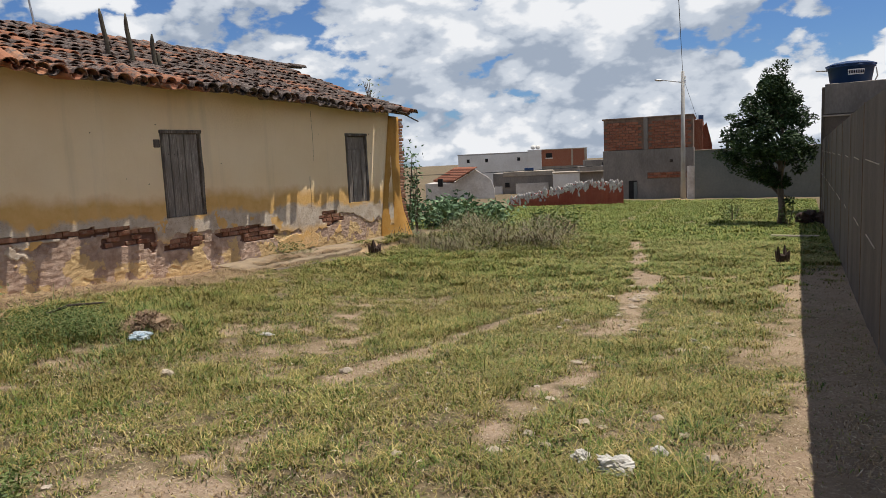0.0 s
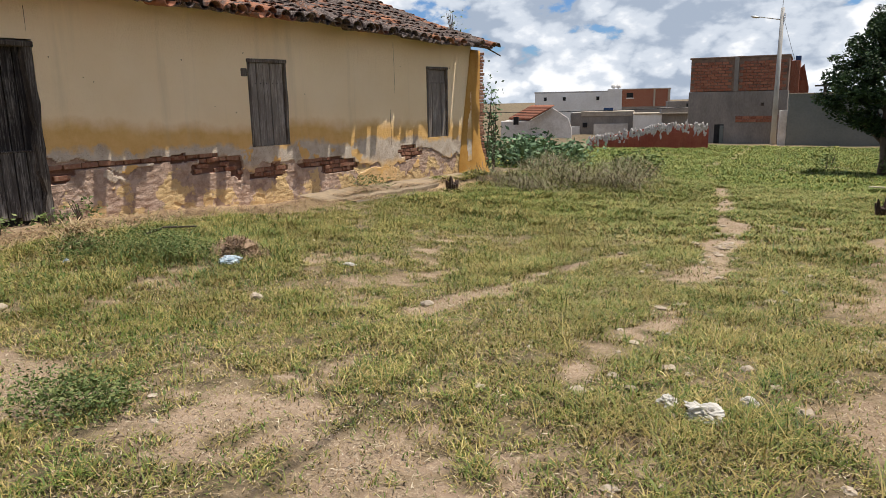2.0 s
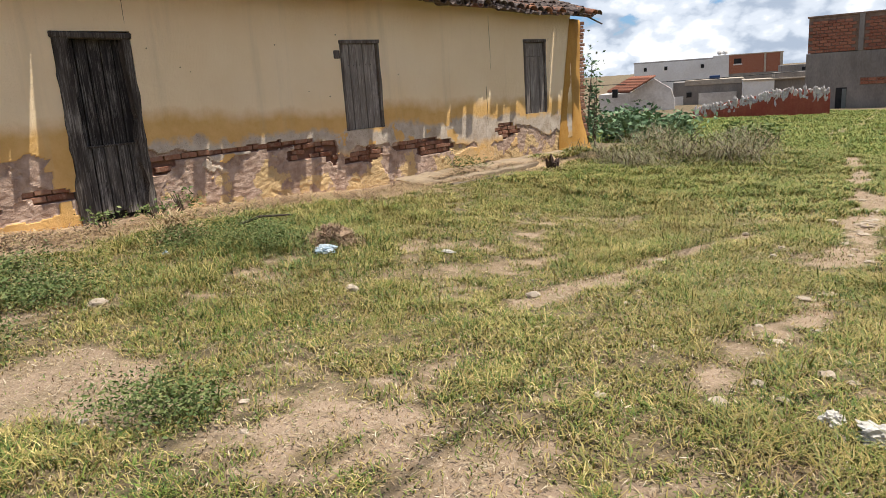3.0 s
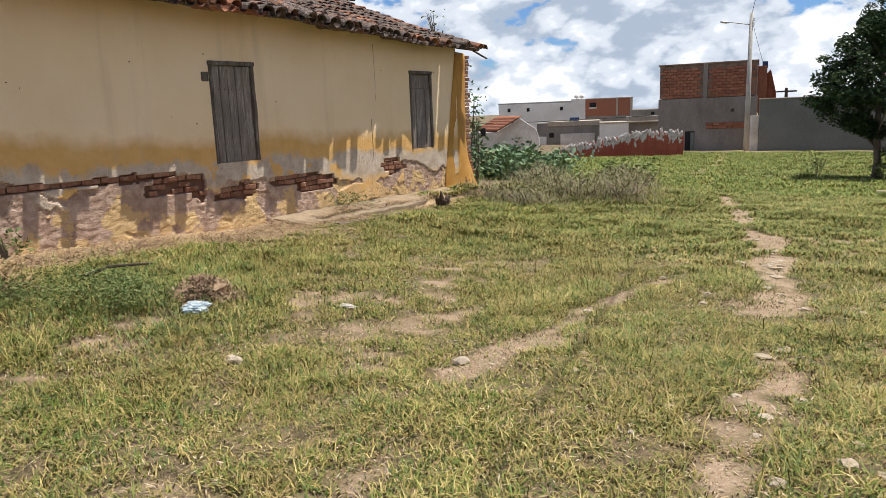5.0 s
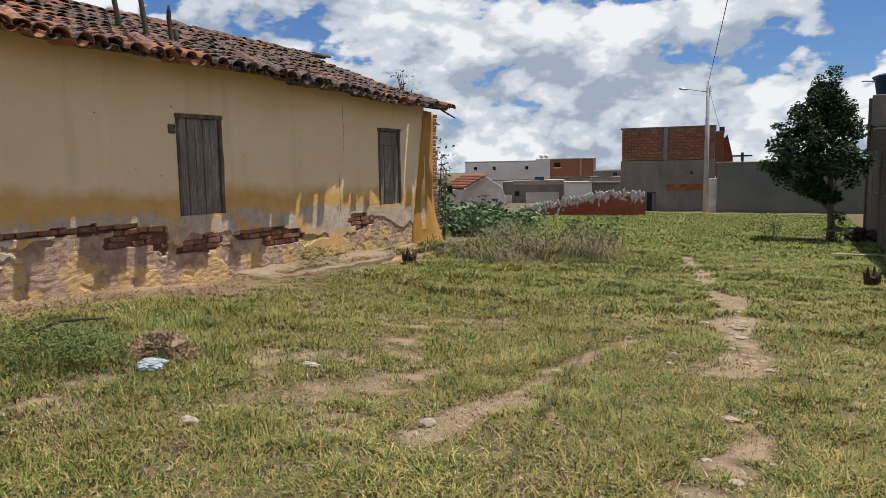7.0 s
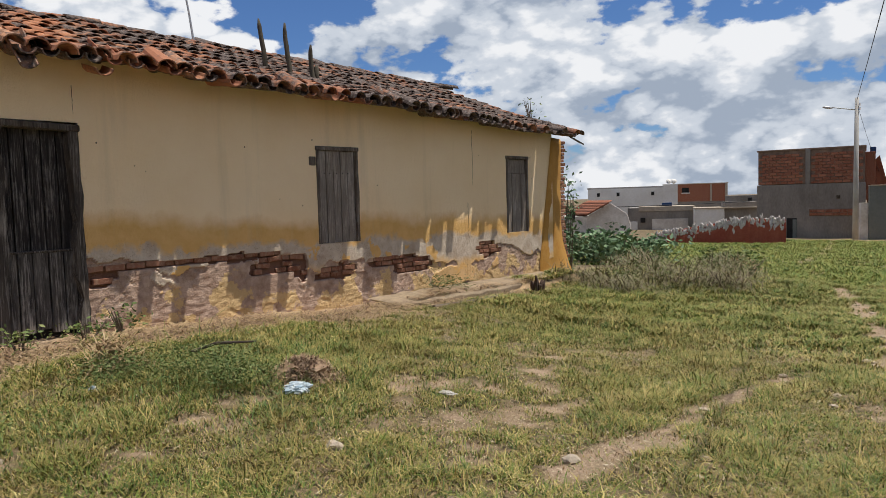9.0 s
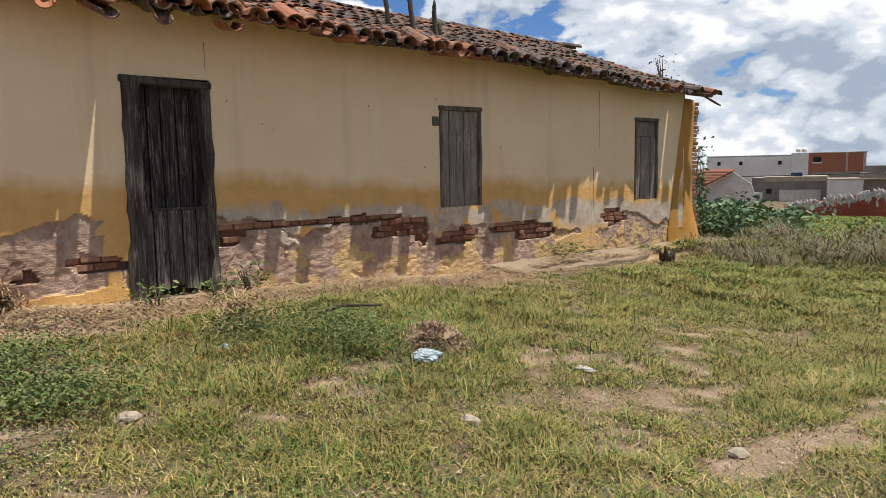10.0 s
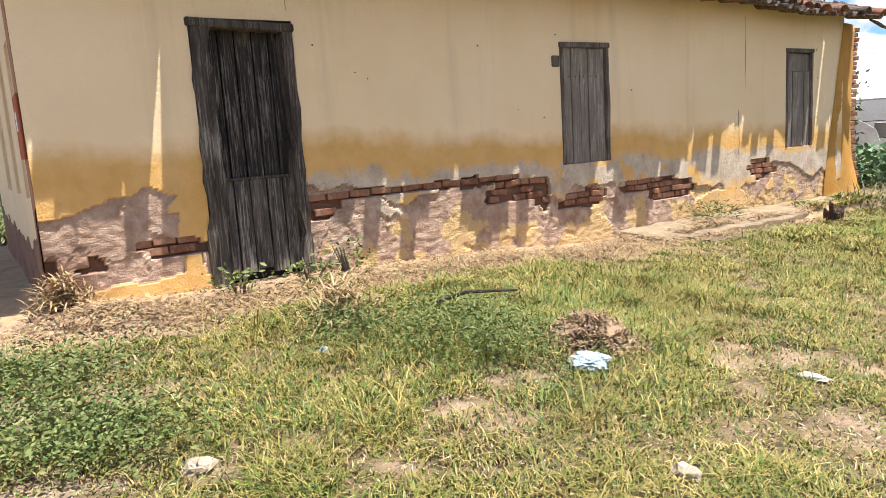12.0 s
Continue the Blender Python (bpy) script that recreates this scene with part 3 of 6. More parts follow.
def front_wall():
    ys = np.concatenate([np.arange(Y0, Y1, 0.02), [Y1]])
    for a, b, _, _ in OPEN.values():
        for e in (a, b):
            ys[np.argmin(abs(ys - e))] = e
    zs = np.concatenate([np.arange(-0.5, 1.12, 0.02), np.arange(1.15, 2.36, 0.09), [2.40, 2.46, 2.52, 2.58]])
    for e in (-0.05, 0.625, 0.70, 2.015, 2.13):
        zs[np.argmin(abs(zs - e))] = e
    verts, faces, ids = [], [], {}

    def vert(i, j):
        if (i, j) not in ids:
            y, z = float(ys[i]), float(zs[j])
            x = -skin_depth(y, z) if z < 1.14 else 0.006 * noise.noise(Vector((y * 0.7, z * 0.9, 0)))
            if z > 2.39:
                z = 2.39 + (z - 2.39) / 0.19 * (eave_z(y) + 0.15 - 2.39)
            ids[i, j] = len(verts)
            verts.append((x, y, z))
        return ids[i, j]

    for i in range(len(ys) - 1):
        yc = (ys[i] + ys[i + 1]) / 2
        for j in range(len(zs) - 1):
            zc = (zs[j] + zs[j + 1]) / 2
            if any(a < yc < b and c < zc < d for a, b, c, d in OPEN.values()):
                continue
            faces.append((vert(i, j), vert(i + 1, j), vert(i + 1, j + 1), vert(i, j + 1)))
    me = bpy.data.meshes.new("front_wall")
    me.from_pydata(verts, [], faces)
    bm = bmesh.new()
    bm.from_mesh(me)
    bpy.data.meshes.remove(me)
    face = part("front_wall", bm, M["facade"], house, "ochre plaster flaked off low down to grey render and brick")
    # reveals of the openings and the wall's thickness
    T = -0.36
    for a, b, c, d in OPEN.values():
        bm = bmesh.new()
        for q in (((-0.07, a, c), (-0.07, a, d), (T, a, d), (T, a, c)), ((-0.07, b, c), (T, b, c), (T, b, d), (-0.07, b, d)),
                  ((-0.07, a, d), (-0.07, b, d), (T, b, d), (T, a, d)), ((-0.07, a, c), (T, a, c), (T, b, c), (-0.07, b, c))):
            bm.faces.new([bm.verts.new(p) for p in q])
        for q in (((0.0, a, c), (0.0, a, d), (-0.07, a, d), (-0.07, a, c)), ((0.0, b, c), (-0.07, b, c), (-0.07, b, d), (0.0, b, d)),
                  ((0.0, a, d), (0.0, b, d), (-0.07, b, d), (-0.07, a, d)), ((0.0, a, c), (-0.07, a, c), (-0.07, b, c), (0.0, b, c))):
            bm.faces.new([bm.verts.new(p) for p in q])
        bmesh.ops.remove_doubles(bm, verts=bm.verts[:], dist=0.0005)
        part("reveal", bm, M["side_paint"], house)
    bm = bmesh.new()
    cuts = [Y0] + sorted(v for o in OPEN.values() for v in o[:2]) + [Y1]
    for i in range(0, len(cuts), 2):
        box(bm, (T, cuts[i], -0.5), (-0.075, cuts[i + 1], 2.40))
    for a, b, c, d in OPEN.values():
        box(bm, (T, a, -0.5), (-0.075, b, c - 0.001))
        box(bm, (T, a, d + 0.001), (-0.075, b, 2.40))
    part("wall_core", bm, M["brick"], house)
    return face


wall_front = front_wall()


def plain_walls():
    """The hidden back, the far gable and the side wall with its tall slits."""
    bm = bmesh.new()
    box(bm, (-7.4, Y0, -0.6), (-7.1, 9.1, 2.5), 0.01)
    part("back_wall", bm, M["cement_wall"], house)
    bm = bmesh.new()
    box(bm, (-7.1, 8.75, -0.6), (-0.36, 9.0, 2.4), 0.01)
    v = [bm.verts.new(p) for p in ((-7.1, 8.75, 2.4), (-0.36, 8.75, 2.4), (-3.5, 8.75, 3.75), (-7.1, 9.0, 2.4), (-0.36, 9.0, 2.4), (-3.5, 9.0, 3.75))]
    for q in ((0, 1, 2), (5, 4, 3), (0, 2, 5, 3), (2, 1, 4, 5), (1, 0, 3, 4)):
        bm.faces.new([v[k] for k in q])
    part("gable_wall", bm, M["cement_wall"], house)
    # side wall: piers between tall recesses
    def pier(name, lo, hi, bevel=0.004):
        b2 = bmesh.new()
        box(b2, lo, hi, bevel)
        part(name, b2, M["side_paint"], house)

    slits = [(-0.82, -0.42), (-2.1, -1.5), (-3.9, -3.0)]
    at = -0.361
    for a, b in slits:
        pier("side_pier", (b, Y0, -0.5), (at, Y0 + 0.30, 2.75))
        pier("niche_back", (a, Y0 + 0.13, -0.5), (b, Y0 + 0.30, 2.75), 0.0)
        pier("niche_sill", (a, Y0, -0.5), (b, Y0 + 0.129, 0.82))
        pier("niche_head", (a, Y0, 2.0), (b, Y0 + 0.129, 2.75))
        at = a
    pier("side_wall", (-6.9, Y0, -0.5), (at, Y0 + 0.30, 2.75))
    bm = bmesh.new()
    cols = []
    for px in np.linspace(-6.9, -0.004, 90):
        top = 0.40 + 0.38 * math.exp(-abs(px) / 0.28) + 0.14 * noise.noise(Vector((px * 2.4, 0, 0))) + 0.08 * noise.noise(Vector((px * 9, 3, 0)))
        cols.append([bm.verts.new(p) for p in ((px, Y0 - 0.012, -0.5), (px, Y0 - 0.012 + 0.006 * noise.noise(Vector((px * 6, 1, 0))), top - 0.02), (px, Y0 - 0.001, top))])
    for a, b in zip(cols, cols[1:]):
        for k in range(2):
            bm.faces.new((a[k], b[k], b[k + 1], a[k + 1]))
    part("plinth", bm, M["red_plinth"], house, "damp red brown foot of the side wall")
    bm = bmesh.new()
    box(bm, (-0.40, Y0 - 0.02, 1.12), (-0.02, Y0 - 0.003, 1.58), 0.004)
    plate = part("wall_plate", bm, M["rust_red"], house, "rust red metal plate on the corner")
    bm = bmesh.new()
    box(bm, (-0.24, Y0 - 0.026, 1.32), (-0.18, Y0 - 0.0205, 1.46), 0.002)
    part("slot", bm, M["sign_white"], plate)
    # leaning eroded corner at the far end
    bm = bmesh.new()
    rows = []
    for z in np.linspace(-0.45, 2.42, 26):
        flare = 0.42 * max(0.0, (0.75 - z)) ** 1.6 + 0.05 * noise.noise(Vector((0, 0, z * 2.1)))
        y_in = 8.52 + 0.46 * (max(z, 0) / 2.4)
        y_out = 9.47 + 0.06 * (z / 2.4) + flare
        ring = [(0.004, y_in - 0.02), (0.016, y_in + 0.05), (-0.02, (y_in + y_out) / 2), (-0.085, y_out - 0.05), (-0.14, y_out), (-0.36, y_out - 0.02), (-0.36, y_in)]
        rows.append([bm.verts.new((px + 0.012 * noise.noise(Vector((px * 5, py * 3, z * 3))), py, z)) for px, py in ring])
    for a, b in zip(rows, rows[1:]):
        for k in range(len(a) - 1):
            bm.faces.new((a[k], a[k + 1], b[k + 1], b[k]))
    bm.faces.new(rows[-1])
    part("corner_pier", bm, M["ochre_corner"], house, "deep ochre eroded corner render", True)


plain_walls()


def brick_mesh(sx, sy, sz, name="brick", mat="brick"):
    bm = bmesh.new()
    box(bm, (-sx / 2, -sy / 2, -sz / 2), (sx / 2, sy / 2, sz / 2), min(sx, sy, sz) * 0.10)
    for v in bm.verts:
        v.co += Vector((noise.noise(v.co * 30), noise.noise(v.co * 30 + Vector((5, 0, 0))), noise.noise(v.co * 30 + Vector((0, 5, 0))))) * 0.006
    return mesh_of(bm, name, M[mat])


# door and shutters -----------------------------------------------------------
def leaning_post(bm, y_bot, y_top, z0, z1, wide, x0, x1, seed, rough=0.02):
    """A worn upright frame post, its edges eaten away."""
    rings = []
    n = 16
    for i in range(n + 1):
        z = z0 + (z1 - z0) * i / n
        yc = y_bot + (y_top - y_bot) * i / n + 0.02 * noise.noise(Vector((seed, 0, z * 1.8)))
        w0 = wide / 2 + rough * noise.noise(Vector((seed, 1, z * 4)))
        w1 = wide / 2 + rough * noise.noise(Vector((seed, 7, z * 4)))
        rings.append([bm.verts.new(p) for p in ((x0, yc - w0, z), (x1, yc - w0 * 0.8, z), (x1, yc + w1 * 0.8, z), (x0, yc + w1, z))])
    for a, b in zip(rings, rings[1:]):
        for k in range(4):
            bm.faces.new((a[k], a[(k + 1) % 4], b[(k + 1) % 4], b[k]))
    bm.faces.new(rings[0][::-1])
    bm.faces.new(rings[-1])


def plank(bm, y0, y1, z0, z1, x0, x1, seed):
    """A weathered board with split, uneven ends."""
    n = 10
    rings = []
    for i in range(n + 1):
        t = i / n
        j0, j1 = 0.006 * noise.noise(Vector((seed, t * 4, 0))), 0.006 * noise.noise(Vector((seed, t * 4, 5)))
        dx = 0.004 * noise.noise(Vector((seed, t * 2, 9)))
        z = z0 + (z1 - z0) * t
        rings.append([bm.verts.new(p) for p in ((x0 + dx, y0 + j0, z), (x1 + dx, y0 + j0 + 0.003, z), (x1 + dx, y1 + j1 - 0.003, z + (0.01 * noise.noise(Vector((seed, 3, 3))) if i in (0, n) else 0)), (x0 + dx, y1 + j1, z))])
    for a, b in zip(rings, rings[1:]):
        for k in range(4):
            bm.faces.new((a[k], a[(k + 1) % 4], b[(k + 1) % 4], b[k]))
    bm.faces.new(rings[0][::-1])
    bm.faces.new(rings[-1])


def make_door():
    a, b, c, d = OPEN["door"]
    bm = bmesh.new()
    leaning_post(bm, a + 0.055, a + 0.085, -0.08, 2.06, 0.19, -0.15, 0.02, 1.0, 0.06)
    door = part("door", bm, M["door_jamb"], house, "weathered plank door, upper planks coloured dark for shade, with a rotten leaning frame")
    bm = bmesh.new()
    leaning_post(bm, b - 0.03, b - 0.05, -0.05, 2.06, 0.10, -0.15, 0.012, 2.0, 0.045)
    part("jamb", bm, M["door_jamb"], door)
    bm = bmesh.new()
    box(bm, (-0.11, a - 0.02, 2.055), (0.03, b + 0.01, 2.125), 0.012)
    for v in bm.verts:
        v.co.z += 0.012 * noise.noise(Vector((0, v.co.y * 5, 0))) - 0.02 * (v.co.y - a)
    part("lintel", bm, M["door_jamb"], door)
    y = a + 0.10
    widths = (0.155, 0.135, 0.15, 0.14, 0.13)
    for k, w in enumerate(widths):
        y2 = min(y + w, b - 0.06)
        bm = bmesh.new()
        plank(bm, y, y2 - 0.007, 0.86, 2.055, -0.15, -0.110 + 0.008 * (k % 2), k * 3.1)
        # upper leaf takes the wood with shade in its colour
        part("plank", bm, M["door_wood_shade"], door)
        bm = bmesh.new()
        plank(bm, y, y2 - 0.007, 0.03 + 0.02 * (k % 3), 0.835, -0.14, -0.085 + 0.007 * (k % 2), 20 + k * 2.3)
        part("plank", bm, M["door_low"], door)
        y = y2
    bm = bmesh.new()
    box(bm, (-0.14, a + 0.10, 0.838), (-0.07, b - 0.06, 0.860), 0.005)
    part("middle_rail", bm, M["door_jamb"], door)
    # added black sheet stands in for the unlit room behind the door
    bm = bmesh.new()
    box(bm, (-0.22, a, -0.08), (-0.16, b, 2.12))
    part("dark_room_sheet", bm, M["black"], door)


def make_window(name, boards, label, top_gap):
    a, b, c, d = OPEN[name]
    bm = bmesh.new()
    box(bm, (-0.09, a - 0.01, d - 0.045), (0.018, b + 0.01, d + 0.012), 0.008)
    for v in bm.verts:
        v.co.z += 0.008 * noise.noise(Vector((3, v.co.y * 6, 0)))
    win = part("window", bm, M["jamb_wood"], house, label)
    for yy, s in ((a + 0.026, 5.0), (b - 0.026, 6.0)):
        bm = bmesh.new()
        leaning_post(bm, yy, yy, c, d - 0.046, 0.05, -0.09, 0.010, s + a, 0.008)
        part("frame", bm, M["jamb_wood"], win)
    y = a + 0.055
    w = (b - a - 0.11) / boards
    for k in range(boards):
        bm = bmesh.new()
        plank(bm, y + k * w, y + (k + 1) * w - 0.006, c + 0.005, d - 0.05 - top_gap, -0.065, -0.025 + 0.007 * (k % 2), a * 3 + k)
        part("plank", bm, M["shutter"], win)
    if top_gap:
        bm = bmesh.new()
        box(bm, (-0.065, a + 0.055, d - 0.045 - top_gap), (-0.035, b - 0.055, d - 0.05), 0.004)
        part("top_board", bm, M["shutter"], win)
    # added black sheet, the room's darkness seen between the boards
    bm = bmesh.new()
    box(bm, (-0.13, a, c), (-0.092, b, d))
    part("dark_room_sheet", bm, M["black"], win)
    return win


make_door()
win_a = make_window("window_a", 5, "closed grey plank shutter in a worn wooden frame", 0.0)
make_window("window_b", 4, "closed dark grey plank shutter below a top board", 0.26)
bm = bmesh.new()
box(bm, (-0.02, 2.93, 1.76), (0.012, 3.045, 1.88), 0.012)
part("hinge_block", bm, M["jamb_wood"], win_a)
for k, yy in enumerate((3.2, 3.3, 3.42, 3.53, 3.63)):
    bm = bmesh.new()
    bmesh.ops.create_cone(bm, cap_ends=True, segments=8, radius1=0.008, radius2=0.005, depth=0.006, matrix=pose(-0.017, yy, 1.66, 0, 90))
    part("nail", bm, M["black"], win_a)


# roof ------------------------------------------------------------------------
RIDGE_X = -3.5


def roof_point(y, s):
    """Place on the front slope: s runs from 0 at the eave to 1 at the ridge."""
    ez = eave_z(y)
    rz = float(np.interp(y, (-3.2, 0, 3, 6, 9.8), (4.02, 3.97, 3.93, 3.90, 3.86)))
    x0 = float(np.interp(y, (-3, -1.2, -0.8, 0.5, 5.0, 5.8, 7.0, 9.6), (0.45, 0.46, 0.56, 0.53, 0.54, 0.41, 0.40, 0.38)))
    x = x0 + (RIDGE_X - x0) * s
    sag = -0.07 * math.sin(math.pi * s) + 0.03 * noise.noise(Vector((x * 0.8, y * 0.6, 0)))
    return Vector((x, y, ez + (rz - ez) * s + sag))


def roof_frame(y, s):
    p = roof_point(y, s)
    up = (roof_point(y, s + 0.02) - roof_point(y, s - 0.02)).normalized()
    side = Vector((0, 1, 0))
    n = side.cross(up)
    n = n if n.z > 0 else -n
    return p, up, n.normalized()


bm = bmesh.new()
grid = [[bm.verts.new(roof_point(y, s) - Vector((0, 0, 0.0))) for s in np.linspace(0.125, 1.0, 12)] for y in np.linspace(-2.08, 9.25, 42)]
for a, b in zip(grid, grid[1:]):
    for k in range(11):
        bm.faces.new((a[k], b[k], b[k + 1], a[k + 1]))
back = [[bm.verts.new(Vector((RIDGE_X - (RIDGE_X - p.co.x) * 0 - 4.1 * t, p.co.y, p.co.z - 1.6 * t))) for t in (0.0, 0.5, 1.0)] for p in [g[-1] for g in grid]]
for a, b in zip(back, back[1:]):
    for k in range(2):
        bm.faces.new((a[k], b[k], b[k + 1], a[k + 1]))
bmesh.ops.solidify(bm, geom=bm.faces[:], thickness=0.02)
roof = part("roof", bm, M["dark_wood"], house, "sagging roof of old barrel tiles blackened by lichen")


def tile_shape(r0, r1, length, upside):
    """A tapered half-round tile, lying along +x, with real thickness."""
    seg, rings = 6, []
    for x, r in ((0.0, r0), (length, r1)):
        for t in (0.0, 0.014):
            ring = []
            for k in range(seg + 1):
                a = math.pi * k / seg
                h = math.sin(a) * (r - t) * 0.85
                ring.append((x, math.cos(a) * (r - t), -h if upside else h))
            rings.append(ring)
    verts = [p for r in rings for p in r]
    n = seg + 1
    faces = []
    for k in range(seg):
        faces.append((k, k + 1, 2 * n + k + 1, 2 * n + k))
        faces.append((n + k + 1, n + k, 3 * n + k, 3 * n + k + 1))
        faces.append((k + 1, k, n + k, n + k + 1))
        faces.append((2 * n + k, 2 * n + k + 1, 3 * n + k + 1, 3 * n + k))
    faces += [(0, 2 * n, 3 * n, n), (seg, n + seg, 3 * n + seg, 2 * n + seg)]
    return verts, faces


def lay_tiles():
    rng = random.Random(4)
    cap_v, cap_f = tile_shape(0.112, 0.088, 0.48, False)
    ch_v, ch_f = tile_shape(0.082, 0.104, 0.48, True)
    meshes = []
    for vv, ff in ((cap_v, cap_f), (ch_v, ch_f)):
        me = bpy.data.meshes.new("roof_tile")
        me.from_pydata(vv, [], ff)
        me.materials.append(M["tile"])
        meshes.append(me)
    rest = {0: [], 1: []}
    pitch, rows = 0.205, 13
    cols = int(12.0 / pitch)
    for c in range(cols):
        y = -2.48 + c * pitch
        slope = (roof_point(y, 1) - roof_point(y, 0)).length
        shift = rng.uniform(-0.05, 0.05)
        for r in range(rows):
            for kind in (1, 0):
                yy = y + (pitch / 2 if kind == 0 else 0) + rng.gauss(0, 0.010)
                out = shift + rng.gauss(0, 0.035)
                if r == 0:
                    out += rng.uniform(-0.06, 0.05)
                # gaps in the eave let thin strips of sun down the wall
                if r == 0 and (-1.02 < yy < -0.76 or (6.50 < yy < 6.60 and kind == 0) or (rng.random() < 0.15 and kind == 0 and yy > 5.9)):
                    continue
                if r > 0 and -1.02 < yy < -0.76:
                    out += 0.10
                s = (r * 0.345 + out) / slope
                if s > 0.99:
                    continue
                p, up, n = roof_frame(yy, s)
                side = n.cross(up)
                tilt = Matrix((up, side, n)).transposed().to_4x4()
                wob = pose(0, 0, 0, rng.gauss(0, 4.5), rng.gauss(0, 2.6) + (4 if kind == 0 else 2), rng.gauss(0, 5))
                h = 0.055 if kind == 0 else 0.06
                if r == 0 and rng.random() < (0.25 if yy < 1.5 else 0.08):
                    wob = pose(0, 0, 0, rng.gauss(0, 10), rng.uniform(-16, -4), rng.gauss(0, 9))
                m = Matrix.Translation(p + n * h) @ tilt @ wob
                if r < 3 and -2.3 < yy < 6.2:
                    ob = new("roof_tile", meshes[0 if kind == 0 else 1])
                    ob.parent = roof
                    ob.matrix_parent_inverse = roof.matrix_world.inverted()
                    ob.matrix_world = m
                else:
                    rest[kind].append(np.array([m @ Vector(v) for v in (cap_v if kind == 0 else ch_v)]))
    bpy.context.view_layer.update()
    for kind, ff in ((0, cap_f), (1, ch_f)):
        ob = fast_mesh("roof_tiles", np.array(rest[kind]), ff, M["tile"], "lichen blackened clay tiles further up the slope", "", "stuff")
        ob.parent = roof
        ob.matrix_parent_inverse = roof.matrix_world.inverted()
    # slipped tiles that hang from the broken eave
    for y, dz, ang, rz in ((-0.62, -0.03, 52, 6), (-1.55, -0.02, 40, -8), (-1.05, -0.02, 24, 12), (-2.0, 0.0, 30, 5), (0.05, 0.01, 14, -10)):
        ob = new("roof_tile", meshes[1])
        ob.parent = roof
        ob.matrix_parent_inverse = roof.matrix_world.inverted()
        p = roof_point(y, 0.03)
        ob.matrix_world = Matrix.Translation((p.x + 0.16, y, p.z - 0.10 + dz)) @ pose(0, 0, 0, 0, 0, 180 + rz) @ pose(0, 0, 0, 0, -ang, 0)
    # ridge caps
    caps = []
    big_v, big_f = tile_shape(0.13, 0.11, 0.5, False)
    for k in range(30):
        y = -2.45 + k * 0.42
        p = roof_point(min(y, 9.5), 1.0)
        m = Matrix.Translation((p.x, y, p.z + 0.03 + 0.02 * rng.gauss(0, 1))) @ pose(0, 0, 0, rng.gauss(0, 3), rng.gauss(0, 2), 90 + rng.gauss(0, 4))
        caps.append(np.array([m @ Vector(v) for v in big_v]))
    ob = fast_mesh("ridge_tiles", np.array(caps), big_f, M["tile"], "row of half-round ridge tiles", "", "stuff")
    ob.parent = roof
    ob.matrix_parent_inverse = roof.matrix_world.inverted()


lay_tiles()


def roof_woods():
    """Rafter ends, the loose board at the gable and the wall plate under the eave."""
    rng = random.Random(9)
    for k in range(20):
        y = -2.2 + k * 0.6
        p, q = roof_point(y, 0.10), roof_point(y, 0.2)
        bm = bmesh.new()
        tube(bm, [p - Vector((0, 0, 0.005)), q - Vector((0, 0, 0.03))], [0.025, 0.03], 6)
        part("rafter", bm, M["dark_wood"], roof)
    bm = bmesh.new()
    box(bm, (-0.07, -0.2, -0.014), (0.07, 0.2, 0.014), 0.004)
    bm.transform(Matrix.Translation((0.30, 9.45, 2.37)) @ pose(0, 0, 0, -16, 25, -8))
    part("verge_board", bm, M["jamb_wood"], roof, "loose pale board at the gable end")


roof_woods()

# three dark cactus stems on the roof
for k, (x, y, h, lean) in enumerate(((-1.54, 3.40, 0.84, 5), (-1.15, 3.55, 0.86, 4), (-0.98, 3.86, 0.62, 5))):
    s = (0.5 - x) / 4.0
    base = roof_point(y, s)
    bm = bmesh.new()
    pts = [base + Vector((0.02 * math.sin(t * 5 + k), -math.tan(radians(lean)) * h * t, h * t)) for t in np.linspace(-0.1, 1, 9)]
    tube(bm, pts, [0.036, 0.038, 0.037, 0.036, 0.035, 0.034, 0.033, 0.030, 0.012], 10)
    for v in bm.verts:
        v.co += Vector((noise.noise(v.co * 22), noise.noise(v.co * 22 + Vector((3, 0, 0))), 0)) * 0.008
    ob = thing("cactus_stem", bm, M["cactus"], "dark upright cactus stem growing from the roof tiles", "cactus", group="cactus stems on the roof", smooth=True)
    if k == 2:
        bm = bmesh.new()
        tube(bm, [base + Vector((0, 0.05, -0.05)), base + Vector((0, 0.055, 0.15)), base + Vector((0, 0.05, 0.30)), base + Vector((0, 0.05, 0.33))], [0.035, 0.036, 0.034, 0.012], 10)
        part("side_stem", bm, M["cactus"], ob, "", True)

# thin antenna mast on the ridge
mast = empty("antenna_mast", "thin grey leaning antenna mast on the ridge", "antenna", (-3.6, 3.48, 3.9))
bm = bmesh.new()
tube(bm, [(-3.6, 3.49, 3.80), (-3.6, 3.40, 4.5), (-3.6, 3.30, 5.1)], [0.022, 0.018, 0.014], 8)
part("mast", bm, M["steel"], mast)
bm = bmesh.new()
tube(bm, [(-3.6, 3.16, 4.98), (-3.6, 3.46, 5.02)], 0.009, 6)
part("crossbar", bm, M["steel"], mast)

